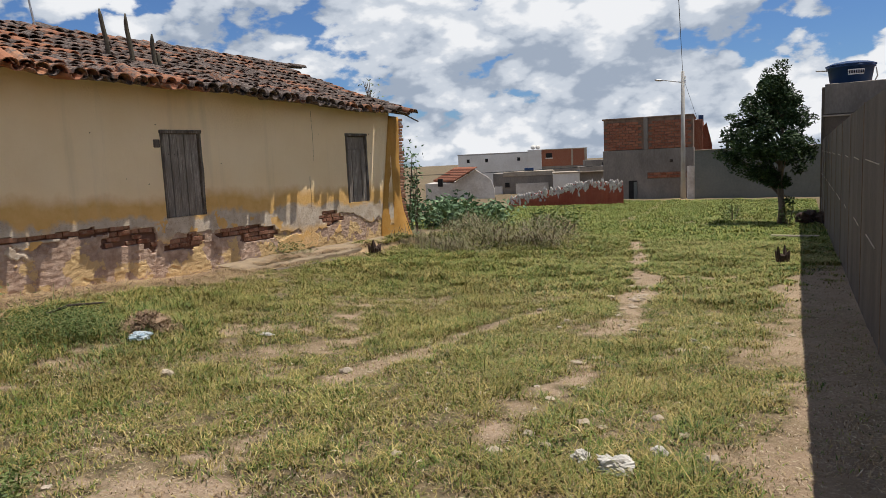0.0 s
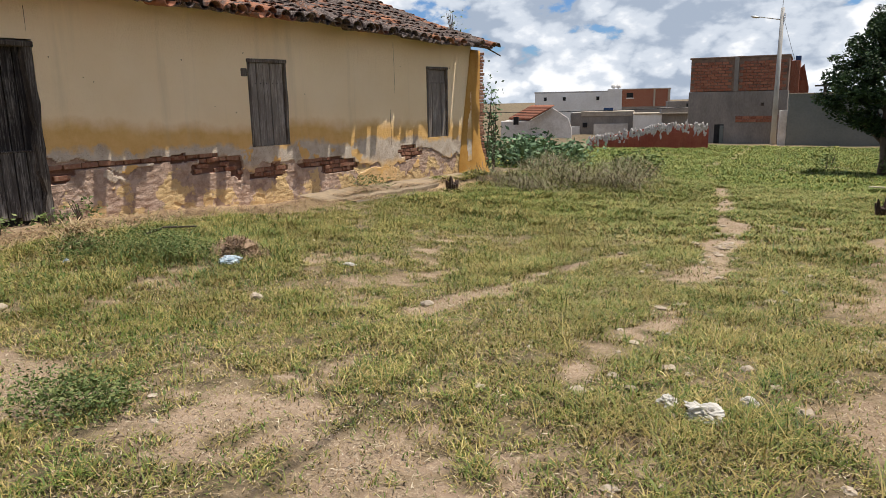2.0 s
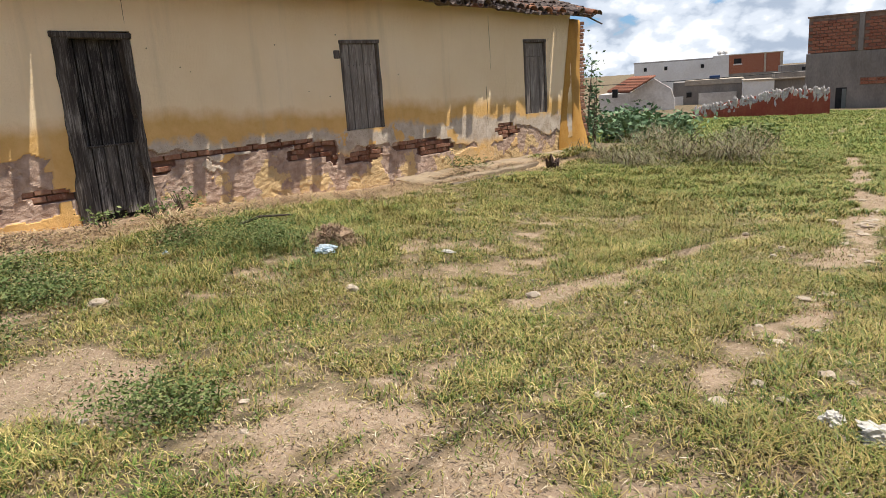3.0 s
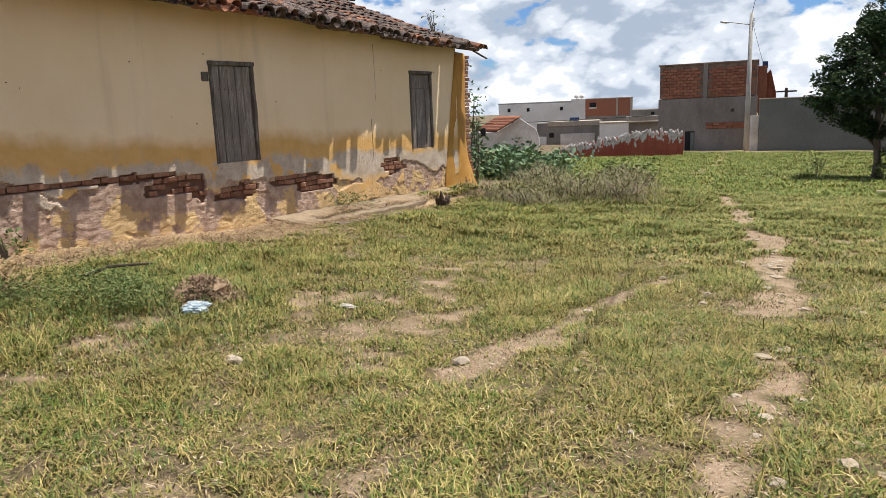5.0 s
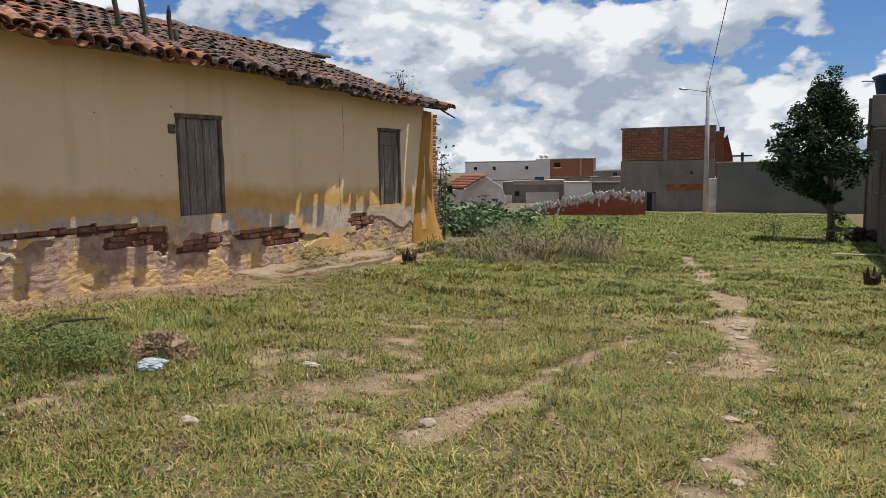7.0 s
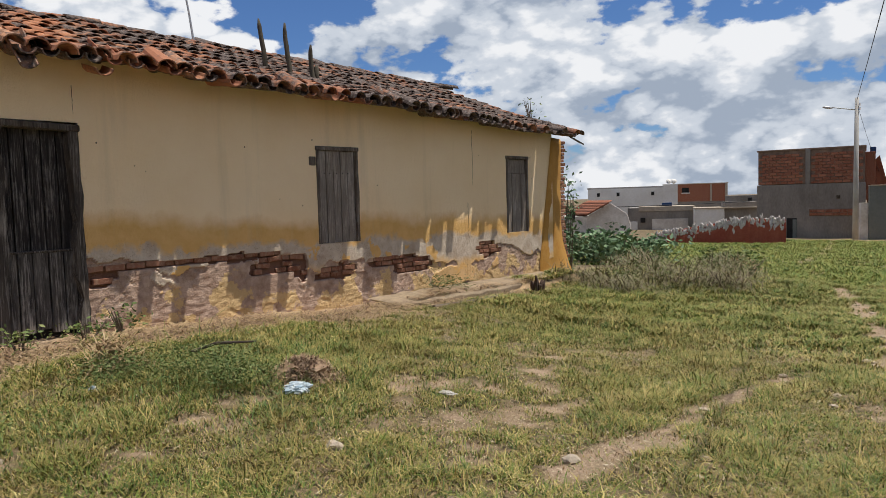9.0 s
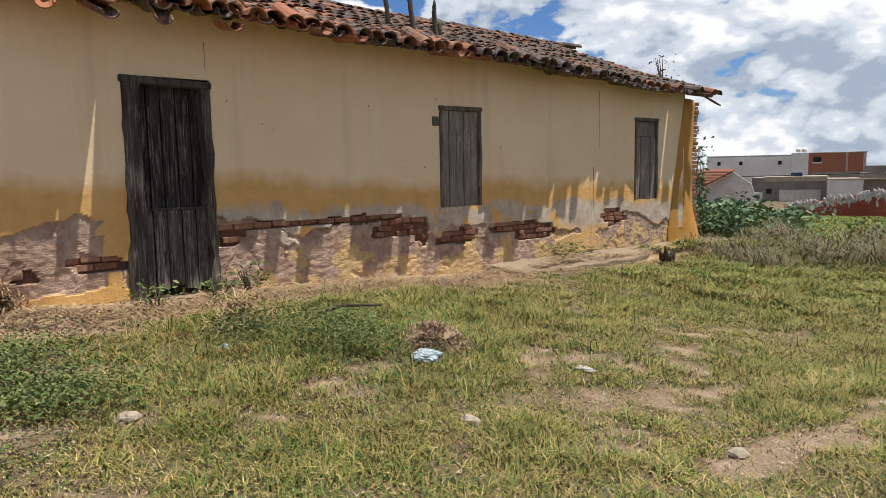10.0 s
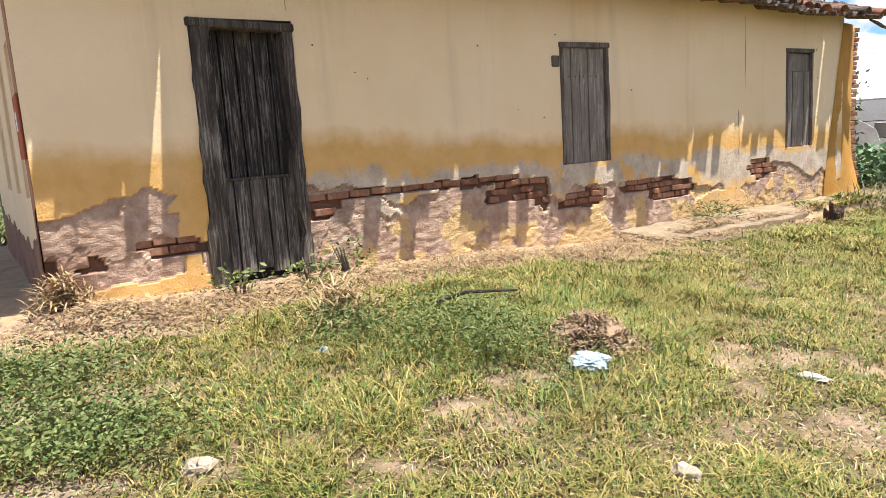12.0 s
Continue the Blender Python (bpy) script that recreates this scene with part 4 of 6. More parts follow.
# hairline cracks in the plaster and a small pocked scatter of chips
for y0, z0, z1 in ((6.44, 2.42, 1.50), (-0.04, 2.50, 2.22), (6.30, 1.2, 0.55)):
    bm = bmesh.new()
    tube(bm, [(0.003, y0 + 0.012 * noise.noise(Vector((y0, 0, t * 9))), z0 + (z1 - z0) * t) for t in np.linspace(0, 1, 14)], [0.0015 + 0.002 * (1 - t) for t in np.linspace(0, 1, 14)], 5)
    part("crack", bm, M["charred"], house, "dark hairline crack")
rc = random.Random(51)
for k in range(16):
    bm = bmesh.new()
    lump(bm, (0.002, rc.uniform(-1.8, 8.4), rc.uniform(1.1, 2.2)), (0.004, rc.uniform(0.004, 0.012), rc.uniform(0.004, 0.012)), 0.2, k, 1)
    part("plaster_chip", bm, M["charred"], house)


# low shed far behind the house, seen past its side wall
shed = empty("far_shed", "low brick shed with a pale sheet roof far behind", "shed", (-41, -7, -0.4))
bm = bmesh.new()
box(bm, (-44.0, -15.0, -0.6), (-39.0, 1.0, 1.55), 0.02)
part("wall", bm, M["hollow_brick"], shed)
bm = bmesh.new()
v = [bm.verts.new(p) for y in (-15.3, 1.3) for p in ((-38.6, y, 1.56), (-41.5, y, 2.7), (-44.4, y, 1.56))]
for q in ((0, 3, 4, 1), (1, 4, 5, 2)):
    bm.faces.new([v[k] for k in q])
bmesh.ops.solidify(bm, geom=bm.faces[:], thickness=0.06)
part("roof", bm, M["dirty_white"], shed)

# ---- pavement strip along the house ----
bm = bmesh.new()
rows = []
for y in np.arange(3.9, 8.9, 0.08):
    edge = 0.72 + 0.10 * noise.noise(Vector((y * 2.6, 0, 0))) - 0.30 * max(0, y - 6.2) / 2.5
    zt = float(np.interp(y, (3.9, 5, 8.9), (-0.17, -0.17, -0.22))) + 0.03 * noise.noise(Vector((y * 4, 1, 0)))
    rows.append([bm.verts.new(p) for p in ((0.012, y, zt + 0.03), (edge * 0.5, y, zt + 0.01), (edge - 0.015, y, zt - 0.025), (edge, y, zt - 0.045), (edge, y, zt - 0.5))])
for a, b in zip(rows, rows[1:]):
    for k in range(4):
        bm.faces.new((a[k], a[k + 1], b[k + 1], b[k]))
thing("pavement", bm, M["pavement"], "crumbling concrete pavement strip along the old house", "pavement", "structure")

# a broken slab that has slid off the pavement's edge
bm = bmesh.new()
cols = []
for y in np.linspace(4.15, 5.75, 20):
    e = 1.12 + 0.05 * noise.noise(Vector((y * 3.0, 4, 0))) - 0.05 * (y - 3.75)
    zt = float(np.interp(y, (4.15, 5.75), (-0.195, -0.255))) + 0.012 * noise.noise(Vector((y * 6, 2, 0)))
    cols.append([bm.verts.new(p) for p in ((0.90, y, zt - 0.03), (e - 0.02, y, zt), (e, y, zt - 0.02), (e - 0.01, y, zt - 0.30), (0.90, y, zt - 0.30))])
for a, b in zip(cols, cols[1:]):
    for k in range(5):
        bm.faces.new((a[k], a[(k + 1) % 5], b[(k + 1) % 5], b[k]))
bm.faces.new(cols[0][::-1])
bm.faces.new(cols[-1])
thing("concrete_slab", bm, M["kerb"], "broken concrete slab at the edge of the pavement strip", "slab")

# ---- boundary wall with the water tank ----
def wall_x(y):
    return 9.65 - 0.068 * (y + 4)


def boundary():
    wall = empty("boundary_wall", "tall grey cement wall with concrete posts in its own shade", "wall", (9.0, 5, -0.6), "structure")
    steps = [-9.0 + 2.45 * k for k in range(15)]
    for k, (a, b) in enumerate(zip(steps, steps[1:])):
        b = min(b, 24.6)
        if a > 24:
            break
        za, zb = gz(wall_x(a), a) - 0.4, 0
        top_a = float(np.interp(a, (-9, 6, 24.6), (1.86, 1.80, 1.56)))
        top_b = float(np.interp(b, (-9, 6, 24.6), (1.86, 1.80, 1.56)))
        bm = bmesh.new()
        n = 10
        L = [bm.verts.new((wall_x(a + (b - a) * i / n) + 0.006 * noise.noise(Vector((a, i, 0))), a + (b - a) * i / n, zz)) for i in range(n + 1) for zz in (za, top_a + (top_b - top_a) * i / n + 0.012 * noise.noise(Vector((a, i * 1.3, 2))))]
        R = [bm.verts.new(v.co + Vector((0.15, 0, 0))) for v in L]
        for i in range(n):
            p, q = 2 * i, 2 * i + 2
            bm.faces.new((L[p], L[p + 1], L[q + 1], L[q]))
            bm.faces.new((R[p], R[q], R[q + 1], R[p + 1]))
            bm.faces.new((L[p + 1], R[p + 1], R[q + 1], L[q + 1]))
        bm.faces.new((L[0], R[0], R[1], L[1]))
        bm.faces.new((L[-2], L[-1], R[-1], R[-2]))
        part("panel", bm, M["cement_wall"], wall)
        bm = bmesh.new()
        box(bm, (wall_x(a) - 0.006, a - 0.035, za), (wall_x(a) + 0.158, a + 0.035, top_a + 0.015), 0.004)
        part("post", bm, M["mortar_far"], wall)
        for zc in (0.35, 1.15):
            bm = bmesh.new()
            ya, yb = a + 0.5 + 0.3 * math.sin(k * 3 + zc), a + 1.6 + 0.4 * math.sin(k * 5 + zc)
            tube(bm, [(wall_x(ya) - 0.004, ya, zc), (wall_x(yb) - 0.004, yb, zc + 0.02)], 0.007, 6)
            part("mortar_seam", bm, M["concrete"], wall)


boundary()


def tank_tower():
    tw = empty("tank_tower", "rough cement tower that carries a water tank", "tower", (8.5, 25.6, -1.2))
    x0, y0 = 7.62, 25.2
    bm = bmesh.new()
    box(bm, (x0, y0, -1.6), (x0 + 0.55, y0 + 1.9, 3.42), 0.02)
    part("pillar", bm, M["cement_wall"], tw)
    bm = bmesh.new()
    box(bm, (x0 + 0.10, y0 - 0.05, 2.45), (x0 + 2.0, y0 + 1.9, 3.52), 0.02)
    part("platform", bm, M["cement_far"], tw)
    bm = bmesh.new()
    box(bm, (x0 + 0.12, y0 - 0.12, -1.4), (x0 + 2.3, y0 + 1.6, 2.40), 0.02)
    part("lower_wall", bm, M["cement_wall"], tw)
    bm = bmesh.new()
    box(bm, (x0 + 0.05, y0 - 0.16, 2.36), (x0 + 2.5, y0 + 1.7, 2.42), 0.01)
    part("ledge", bm, M["concrete"], tw)
    # tank
    cx, cy, z0 = x0 + 0.87, y0 + 0.85, 3.52
    tank = empty("water_tank", "dark blue plastic water tank with a ribbed lid", "water tank", (cx, cy, z0))

    def turned(profile, sides=36, rib=0.0):
        b = bmesh.new()
        rings = [[b.verts.new((cx + r * (1 + rib * math.cos(8 * t)) * math.cos(t), cy + r * (1 + rib * math.cos(8 * t)) * math.sin(t), z)) for t in (2 * math.pi * k / sides for k in range(sides))] for r, z in profile]
        for p, q in zip(rings, rings[1:]):
            for k in range(sides):
                b.faces.new((p[k], p[(k + 1) % sides], q[(k + 1) % sides], q[k]))
        b.faces.new(rings[0][::-1])
        b.faces.new(rings[-1])
        return b

    part("body", turned([(0.63, z0), (0.66, z0 + 0.05), (0.74, z0 + 0.55), (0.79, z0 + 0.56), (0.79, z0 + 0.62), (0.75, z0 + 0.63)]), M["tank"], tank, "", True)
    part("lid", turned([(0.80, z0 + 0.632), (0.80, z0 + 0.67), (0.62, z0 + 0.74), (0.30, z0 + 0.79), (0.05, z0 + 0.80)], 48, 0.02), M["tank"], tank)
    r = 0.735
    bm = bmesh.new()
    cols = [[bm.verts.new((cx + rr * math.sin(a), cy - rr * math.cos(a), zz)) for zz, rr in ((z0 + 0.27, r - 0.018), (z0 + 0.46, r + 0.010))] for a in np.linspace(-0.10, 0.62, 9)]
    for a, b in zip(cols, cols[1:]):
        bm.faces.new((a[0], b[0], b[1], a[1]))
    plate = part("sign_plate", bm, M["sign_white"], tank)
    for k in range(7):
        a = -0.03 + k * 0.098
        bm = bmesh.new()
        box(bm, (-0.026, -0.006, -0.055), (0.026, 0.0, 0.055), 0.004)
        bm.transform(Matrix.Translation((cx + (r + 0.004) * math.sin(a), cy - (r + 0.004) * math.cos(a), z0 + 0.365)) @ pose(0, 0, 0, 0, 0, math.degrees(a)))
        part("logo_bar", bm, M["sign_dark"], plate)
    bm = bmesh.new()
    tube(bm, [(cx - 0.7, cy - 0.3, z0 + 0.5), (cx - 1.1, cy - 0.4, z0 + 0.52)], 0.025, 8)
    part("overflow_pipe", bm, M["pole"], tank)
    bm = bmesh.new()
    tube(bm, [(cx + 0.78, cy - 0.25, z0 + 0.5), (cx + 0.83, cy - 0.3, z0 + 0.2), (cx + 0.70, cy - 0.35, z0 - 0.1)], 0.022, 8)
    part("supply_pipe", bm, M["pole"], tank)


tank_tower()


def neighbour_house():
    h = empty("neighbour_house", "cream house with an orange barrel tile roof behind the wall", "house", (13, 18, -0.6))
    bm = bmesh.new()
    box(bm, (11.3, 8.0, -1.0), (17, 31.5, 3.30), 0.02)
    part("wall", bm, M["cream"], h)
    bm = bmesh.new()
    rows = [[bm.verts.new((x, y, z)) for x, z in ((10.75, 3.22), (14.3, 4.7), (17.6, 3.3))] for y in (7.5, 32.2)]
    for k in range(2):
        bm.faces.new((rows[0][k], rows[1][k], rows[1][k + 1], rows[0][k + 1]))
    bmesh.ops.solidify(bm, geom=bm.faces[:], thickness=0.07)
    rf = part("roof", bm, M["dark_wood"], h)
    v, f = tile_shape(0.10, 0.085, 0.46, False)
    ts = []
    for c in range(120):
        for r in range(9):
            y, s = 7.6 + c * 0.205, (r * 0.40) / 3.8
            p = Vector((10.68 + (14.3 - 10.68) * s, y, 3.27 + (4.75 - 3.27) * s))
            m = Matrix.Translation(p) @ pose(0, 0, 0, 0, -23, 0)
            ts.append(np.array([m @ Vector(q) for q in v]))
    tagged(fast_mesh("roof_tiles", np.array(ts), f, M["new_tile"], "orange barrel tiles", "", "stuff"), kind="stuff").parent = rf
    # lower roof beyond, beside the tank
    b = empty("tiled_outbuilding", "low outbuilding with an orange tile roof", "building", (11, 27, -1))
    bm = bmesh.new()
    box(bm, (9.3, 34.2, -1.8), (15.0, 38.5, 2.5), 0.02)
    part("wall", bm, M["cream"], b)
    ts = []
    for c in range(28):
        for r in range(12):
            y, s = 34.0 + (r * 0.36), r / 12
            m = Matrix.Translation((9.25 + c * 0.205, y, 2.62 + 1.5 * s)) @ pose(0, 0, 0, 0, 0, 90) @ pose(0, 0, 0, 0, -20, 0)
            ts.append(np.array([m @ Vector(q) for q in v]))
    bm = bmesh.new()
    q = [bm.verts.new(p) for p in ((9.15, 34.0, 2.56), (15.0, 34.0, 2.56), (15.0, 38.4, 4.10), (9.15, 38.4, 4.10))]
    bm.faces.new(q)
    bmesh.ops.solidify(bm, geom=bm.faces[:], thickness=0.06)
    rf = part("roof", bm, M["dark_wood"], b)
    fast_mesh("roof_tiles", np.array(ts), f, M["new_tile"], "orange barrel tiles", "", "stuff").parent = rf


neighbour_house()

# ---- the street beyond, turned a little from the lot's line ----
FAR = pose(7.61, -3.03, 0, 0, 0, 22.72)
FOC = 1243.0


def far_at(px, py, depth):
    """Lateral place and height in the far frame for a bearing and a rise."""
    return (px - 784) / FOC * depth, 1.255 + (303 - py) / FOC * depth


# the brick building is turned further, so that its right flank shows
BRICK_FAR = FAR @ Matrix.Translation((7.56, 46, 0)) @ pose(0, 0, 0, 0, 0, -13) @ Matrix.Translation((-7.56, -46, 0))


def fbox(bm, px0, px1, py0, py1, d0, thick, bevel=0.01, base=None):
    """A block that spans bearings px0..px1 and rises py0 (top)..py1, at depth d0, running back by thick."""
    x0, z1 = far_at(px0, py0, d0)
    x1, z0 = far_at(px1, py1, d0)
    box(bm, (x0, d0, z0), (x1, d0 + thick, z1), bevel, base or FAR)


def fpart(name, parent, mat, px0, px1, py0, py1, d0, thick, label="", base=None):
    bm = bmesh.new()
    fbox(bm, px0, px1, py0, py1, d0, thick, base=base)
    return part(name, bm, mat, parent, label)


def fempty(name, label, cat, px, py, d):
    x, z = far_at(px, py, d)
    return empty(name, label, cat, FAR @ Vector((x, d, z)))


def brick_building():
    D = 46.0
    b = fempty("brick_building", "two storey unplastered brick and cement building", "building", 990, 388, D)
    fpart("lower_storey", b, M["cement_far"], 914, 1067, 293, 400, D, 6.0, base=BRICK_FAR)
    core = fpart("upper_storey", b, M["mortar_far"], 915.5, 1065.5, 238.5, 292.6, D + 0.04, 5.9, "red hollow brick with rough mortar joints", base=BRICK_FAR)
    for a, c in ((984.5, 991.5), ):
        fpart("column", b, M["cement_far"], a, c, 238, 293, D - 0.03, 0.3, base=BRICK_FAR)
    fpart("ring_beam", b, M["mortar_far"], 913.5, 1067.5, 236.5, 239, D - 0.02, 6.0, base=BRICK_FAR)
    x0, _ = far_at(916, 0, D)
    x1, _ = far_at(1065, 0, D)
    _, zt = far_at(0, 240, D)
    _, zb = far_at(0, 292.5, D)
    bm = bmesh.new()
    box(bm, (-0.185, -0.03, -0.075), (0.185, 0.03, 0.075), 0.008)
    me = mesh_of(bm, "brick", M["hollow_brick"])
    rng = random.Random(3)
    n_rows = int((zt - zb) / 0.178)
    xc0, _ = far_at(984, 0, D)
    xc1, _ = far_at(992, 0, D)
    for r in range(n_rows):
        x = x0 + 0.19 - (0.2 if r % 2 else 0)
        while x < x1 - 0.1:
            if x > x0 + 0.15 and not (xc0 - 0.15 < x < xc1 + 0.15):
                ob = new("brick", me)
                ob.parent = core
                ob.matrix_parent_inverse = core.matrix_world.inverted()
                ob.matrix_world = BRICK_FAR @ Matrix.Translation((x, D + 0.02 + rng.uniform(-0.006, 0.006), zb + 0.09 + r * 0.178 + rng.gauss(0, 0.006)))
            x += 0.405
    # bare brick band, doorway, side return
    band = fpart("brick_band", b, M["mortar_far"], 990, 1056, 333, 344, D - 0.012, 0.05, base=BRICK_FAR)
    for r in range(2):
        for k in range(6):
            xx, zz = far_at(996 + k * 10.5, 336 + r * 5, D)
            ob = new("brick", me)
            ob.parent = band
            ob.matrix_parent_inverse = band.matrix_world.inverted()
            ob.matrix_world = BRICK_FAR @ Matrix.Translation((xx, D - 0.02, zz))
    door = fpart("doorway", b, M["black"], 958, 973, 347, 389, D - 0.015, 0.1, base=BRICK_FAR)
    fpart("door_leaf", door, M["grey_wall"], 967, 973, 349, 389, D - 0.05, 0.03, base=BRICK_FAR)
    fpart("stain_board", b, M["dark_wood"], 1028, 1033, 312, 317, D - 0.03, 0.04, base=BRICK_FAR)
    fpart("side_block", b, M["hollow_brick"], 1048, 1062, 247, 320, D + 3, 5.0, "narrow brick gable of the house behind", base=BRICK_FAR)
    x0, z0 = far_at(1046, 290, D + 4)
    xm, zt = far_at(1062, 253, D + 4)
    x1, _ = far_at(1071, 0, D + 4)
    bm = bmesh.new()
    v = [bm.verts.new(BRICK_FAR @ Vector(p)) for p in ((x0, D + 4, z0 - 4), (x1, D + 4, z0 - 4), (x1, D + 4, z0), (xm, D + 4, zt), (x0, D + 4, z0 + 0.8))]
    bm.faces.new(v)
    bmesh.ops.solidify(bm, geom=bm.faces[:], thickness=0.2)
    part("rear_gable", bm, M["hollow_brick"], b)
    fpart("small_tank", b, M["tank"], 1052, 1060, 240, 250, D + 3.5, 0.8, base=BRICK_FAR)
    fpart("gate_post", b, M["dirty_white"], 1062, 1075, 325, 386, D - 3.4, 0.4, "flaking white painted post")


brick_building()


def far_street():
    w = fempty("lot_wall", "long grey green painted wall across the back", "wall", 1200, 385, 42)
    fpart("wall", w, M["grey_wall"], 1074, 1560, 299, 400, 42.4, 0.25)
    fpart("coping", w, M["concrete"], 1074, 1560, 297.5, 299, 42.35, 0.35)
    wh = fempty("white_building", "long white two storey building with small windows", "building", 720, 340, 90)
    fpart("wall", wh, M["white_wall"], 646, 793, 291, 375, 90, 10)
    fpart("roof", wh, M["pole"], 645, 770, 288.5, 291, 90, 10)
    fpart("side_tower", wh, M["white_wall"], 770, 794, 286, 330, 89.8, 5)
    for px in (664, 697, 754):
        f = fpart("window", wh, M["black"], px - 2.5, px + 2.5, 298, 304, 89.95, 0.2)
        fpart("frame", f, M["steel"], px - 3, px + 3, 297.2, 298, 89.9, 0.15)
    for px in (780, 788):
        x, z = far_at(px, 281, 90)
        bm = bmesh.new()
        bmesh.ops.create_cone(bm, cap_ends=True, segments=16, radius1=0.34, radius2=0.10, depth=0.15, matrix=FAR @ Matrix.Translation((x, 90, z)) @ pose(0, 0, 0, 60))
        tube(bm, [FAR @ Vector((x, 90, z)), FAR @ Vector((x, 90, z - 0.5))], 0.04, 6)
        part("satellite_dish", bm, M["white_wall"], wh)
    rb = fempty("red_brick_block", "unplastered red brick upper storey with one opening", "building", 830, 320, 95)
    fpart("wall", rb, M["hollow_brick"], 793, 872, 287.5, 316, 95, 6)
    fpart("base", rb, M["cement_far"], 790, 876, 316, 360, 95, 6)
    fpart("roof", rb, M["concrete"], 792, 873, 286, 287.5, 94.9, 6)
    o = fpart("opening", rb, M["black"], 801, 812, 293, 301, 94.95, 0.3)
    fpart("frame", o, M["dirty_white"], 800, 813.5, 301, 303, 94.9, 0.2)
    fpart("column", rb, M["concrete"], 845, 848, 287, 316, 94.9, 0.3)
    fpart("column", rb, M["concrete"], 868, 872, 287, 316, 94.9, 0.3)
    gh = fempty("gabled_house", "low whitewashed house with a red tile roof", "house", 660, 372, 58)
    D = 58.0
    bm = bmesh.new()
    pts = [far_at(642, 372, D), far_at(716, 372, D), far_at(716, 352, D), far_at(710, 334, D), far_at(683, 316, D), far_at(642, 338, D)]
    f = bm.faces.new([bm.verts.new(FAR @ Vector((x, D, z))) for x, z in pts])
    ext = bmesh.ops.extrude_face_region(bm, geom=[f])
    bmesh.ops.translate(bm, vec=FAR.to_3x3() @ Vector((0, 0.3, 0)), verts=[g for g in ext["geom"] if isinstance(g, bmesh.types.BMVert)])
    part("gable", bm, M["dirty_white"], gh)
    fpart("side", gh, M["dirty_white"], 590, 642, 338, 372, D + 0.05, 5)
    bm = bmesh.new()
    a, b = far_at(683, 315, D), far_at(642, 337, D)
    c, e = far_at(640, 315, D), far_at(592, 337, D)
    bm.faces.new([bm.verts.new(FAR @ Vector(p)) for p in ((b[0], D - 0.3, b[1]), (a[0], D - 0.3, a[1]), (c[0], D + 3.5, c[1]), (e[0], D + 3.5, e[1]))])
    bmesh.ops.solidify(bm, geom=bm.faces[:], thickness=0.12)
    rf = part("roof", bm, M["hollow_brick"], gh)
    rng = random.Random(8)
    vv, ff = tile_shape(0.17, 0.14, 0.6, False)
    ts = []
    A, B = Vector((b[0], D - 0.3, b[1])), Vector((a[0], D - 0.3, a[1]))
    C = Vector((e[0], D + 3.5, e[1]))
    for i in range(14):
        for j in range(5):
            p = A + (C - A) * (i / 14) + (B - A) * (j / 5)
            m = FAR @ Matrix.Translation(p + Vector((0, 0, 0.06))) @ pose(0, 0, 0, rng.gauss(0, 3), -28, 0)
            ts.append(np.array([m @ Vector(q) for q in vv]))
    fast_mesh("roof_tiles", np.array(ts), ff, M["hollow_brick"], "faded red roof tiles", "", "stuff").parent = rf
    fpart("dark_window", gh, M["black"], 613, 622, 330, 344, D - 0.02, 0.3)
    gg = fempty("grey_garage", "grey cement garages with white doors", "building", 770, 372, 66)
    fpart("wall", gg, M["cement_far"], 712, 822, 325, 385, 66, 5)
    fpart("parapet", gg, M["concrete"], 730, 820, 323, 331, 65.9, 5)
    fpart("garage_door", gg, M["dirty_white"], 752, 810, 344, 372, 65.9, 0.2)
    fpart("window", gg, M["black"], 733, 741, 342, 350, 65.9, 0.2)
    fpart("white_bay", gg, M["white_wall"], 714, 728, 348, 375, 65.9, 0.2)
    fpart("roof_tank", gg, M["tank"], 768, 784, 317, 324, 67, 1.2)
    ww = fempty("pale_annex", "pale rendered annex with a flat roof", "building", 850, 372, 62)
    fpart("wall", ww, M["white_wall"], 820, 866, 329, 380, 62, 4)
    fpart("grey_bay", ww, M["cement_far"], 866, 915, 319, 380, 62.3, 4)
    fpart("cornice", ww, M["concrete"], 819, 917, 327, 329, 61.9, 4)
    bb = fempty("back_parapet", "grey flat roofed house far behind", "building", 890, 320, 75)
    fpart("wall", bb, M["cement_far"], 872, 918, 308, 350, 75, 4)
    fpart("opening", bb, M["black"], 902, 908, 312, 320, 74.9, 0.2)


far_street()


